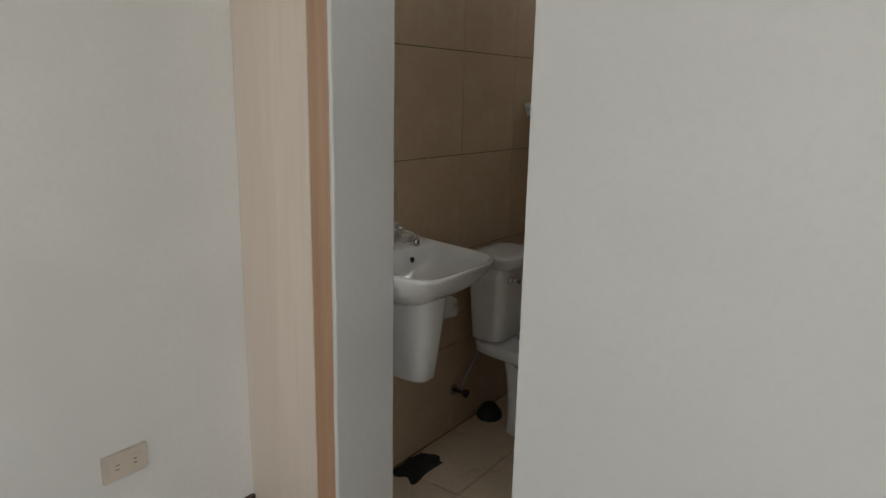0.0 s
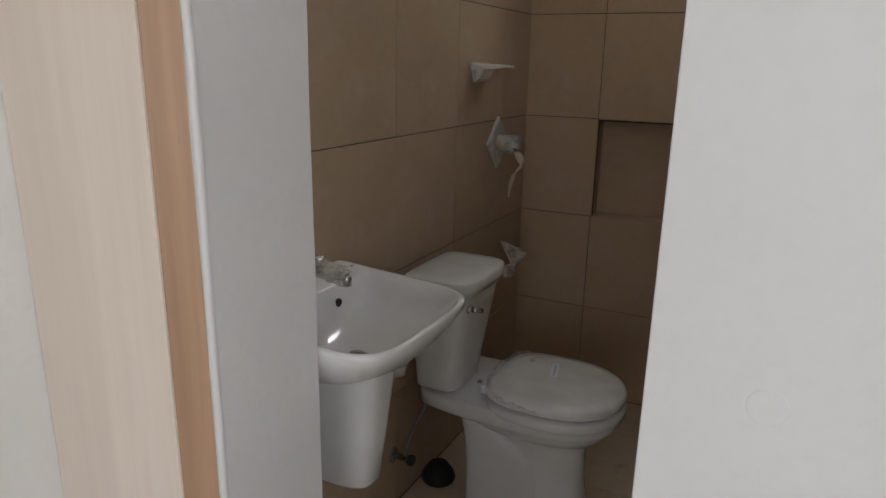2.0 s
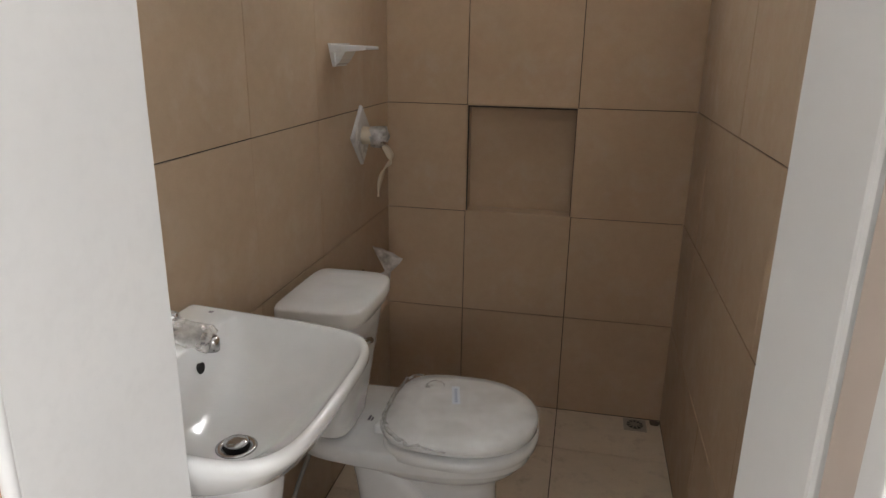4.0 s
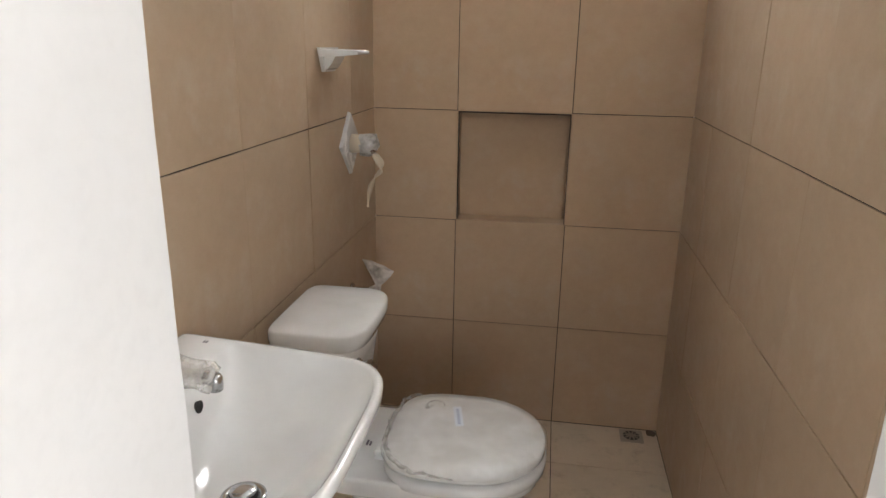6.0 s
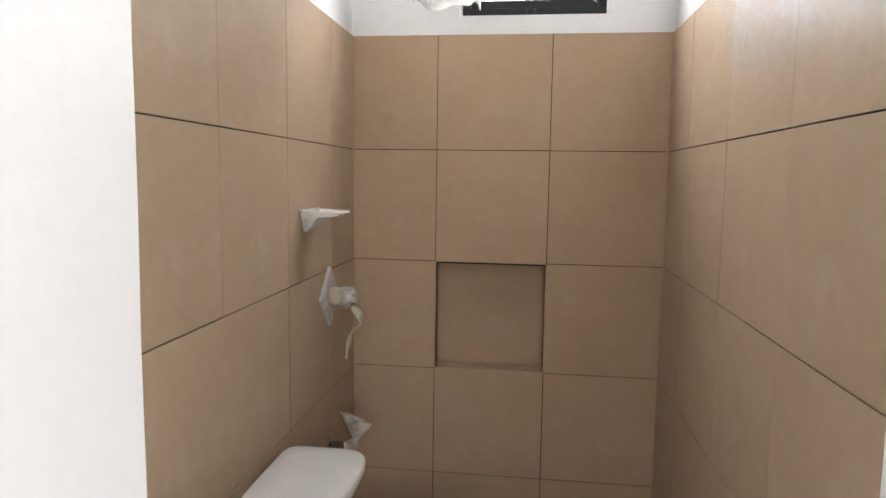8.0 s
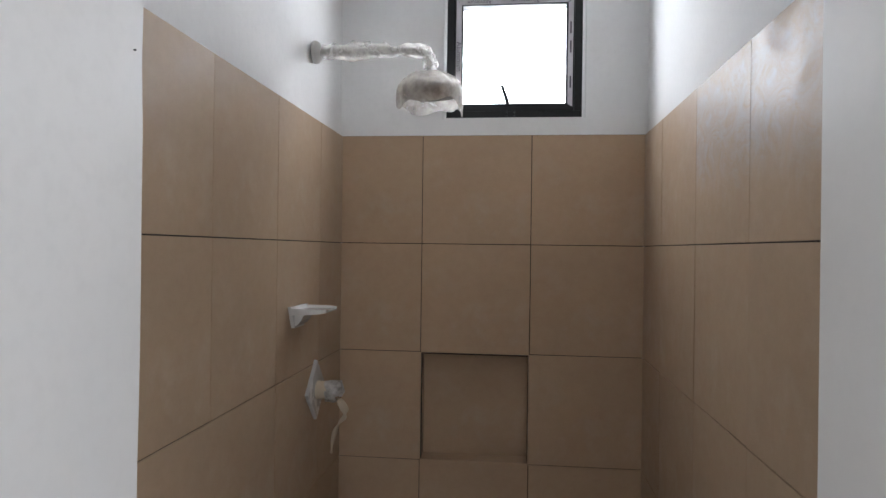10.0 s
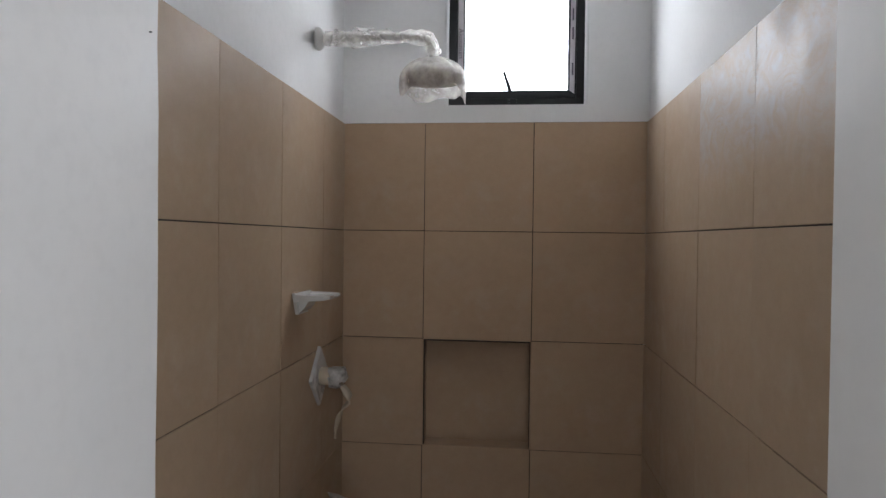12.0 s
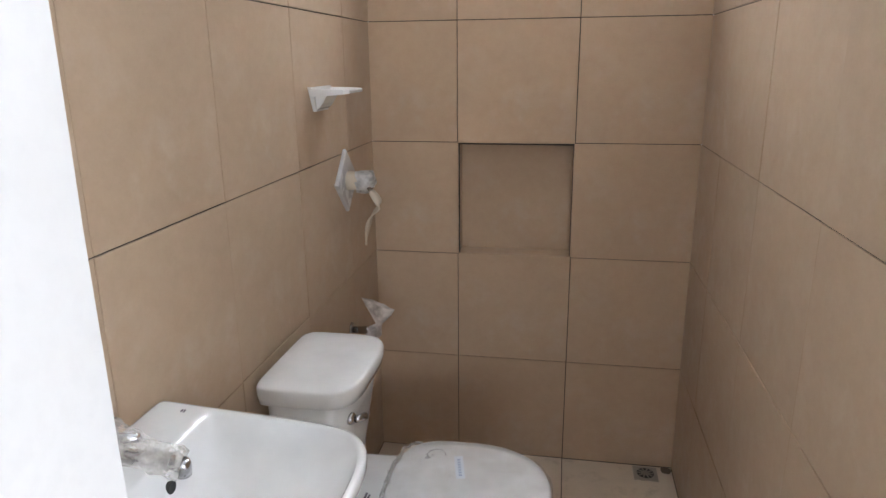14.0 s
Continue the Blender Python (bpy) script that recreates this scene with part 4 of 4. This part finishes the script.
# dark strips painting the shade and joint round the mouth of the niche
part("niche_edge_shade", box(NX0 + 0.004, NX1 - 0.004, 0.0012, 0.016, NZ1 - 0.0075, NZ1 - 0.0032), M_GROUT, wall_back, "dark strip for the edge shade and joint")
part("niche_edge_shade", box(NX0 + 0.0032, NX0 + 0.0065, 0.0012, 0.012, NZ0 + 0.004, NZ1 - 0.004), M_GROUT, wall_back, "dark strip for the edge shade and joint")
part("niche_edge_shade", box(NX1 - 0.0055, NX1 - 0.0032, 0.0012, 0.010, NZ0 + 0.004, NZ1 - 0.004), M_GROUT, wall_back, "dark strip for the edge shade and joint")
B_FLOOR = Matrix.Identity(4)
lay(floor_bath, B_FLOOR, [0, 0.304, 0.704, W], [-2.0, -1.88, -1.48, -1.08, -0.68, -0.28, 0.0], M_TILE_FLOOR)
# grout bed behind the tiles
for nm, b_ in (("grout_bed", box(0, W, 0.0045, TK, 0, NZ0)), ("grout_bed", box(0, W, 0.0045, TK, NZ1, TT)),
               ("grout_bed", box(0, NX0, 0.0045, TK, NZ0, NZ1)), ("grout_bed", box(NX1, W, 0.0045, TK, NZ0, NZ1))):
    part(nm, b_, M_GROUT, wall_back)
part("grout_bed", box(-TK, -0.0035, YF, 0.006, 0, TT), M_GROUT, wall_left)
part("grout_bed", box(W + 0.0035, W + TK, YFR, 0.006, 0, TT), M_GROUT, wall_right)

# broken grout and grime in the corner by the drain
b_ = bmesh.new()
rim = []
for k in range(22):
    a = 2 * math.pi * k / 22
    r = 1 + 0.45 * noise.noise(Vector((math.cos(a) * 2, math.sin(a) * 2, 3.0)))
    rim.append((1.083 + 0.019 * r * math.cos(a), -0.022 + 0.020 * r * math.sin(a)))
lo_ = [b_.verts.new((min(x, W - 0.001), min(y, -0.001), 0.0005)) for x, y in rim]
hi_ = [b_.verts.new((min(x, W - 0.002) , min(y, -0.002), 0.0022)) for x, y in rim]
b_.faces.new(hi_)
for k in range(22):
    b_.faces.new((lo_[k], lo_[(k + 1) % 22], hi_[(k + 1) % 22], hi_[k]))
part("grime_patch", b_, plain("dark_corner_grime", (0.15, 0.11, 0.08), 0.9), floor_bath)
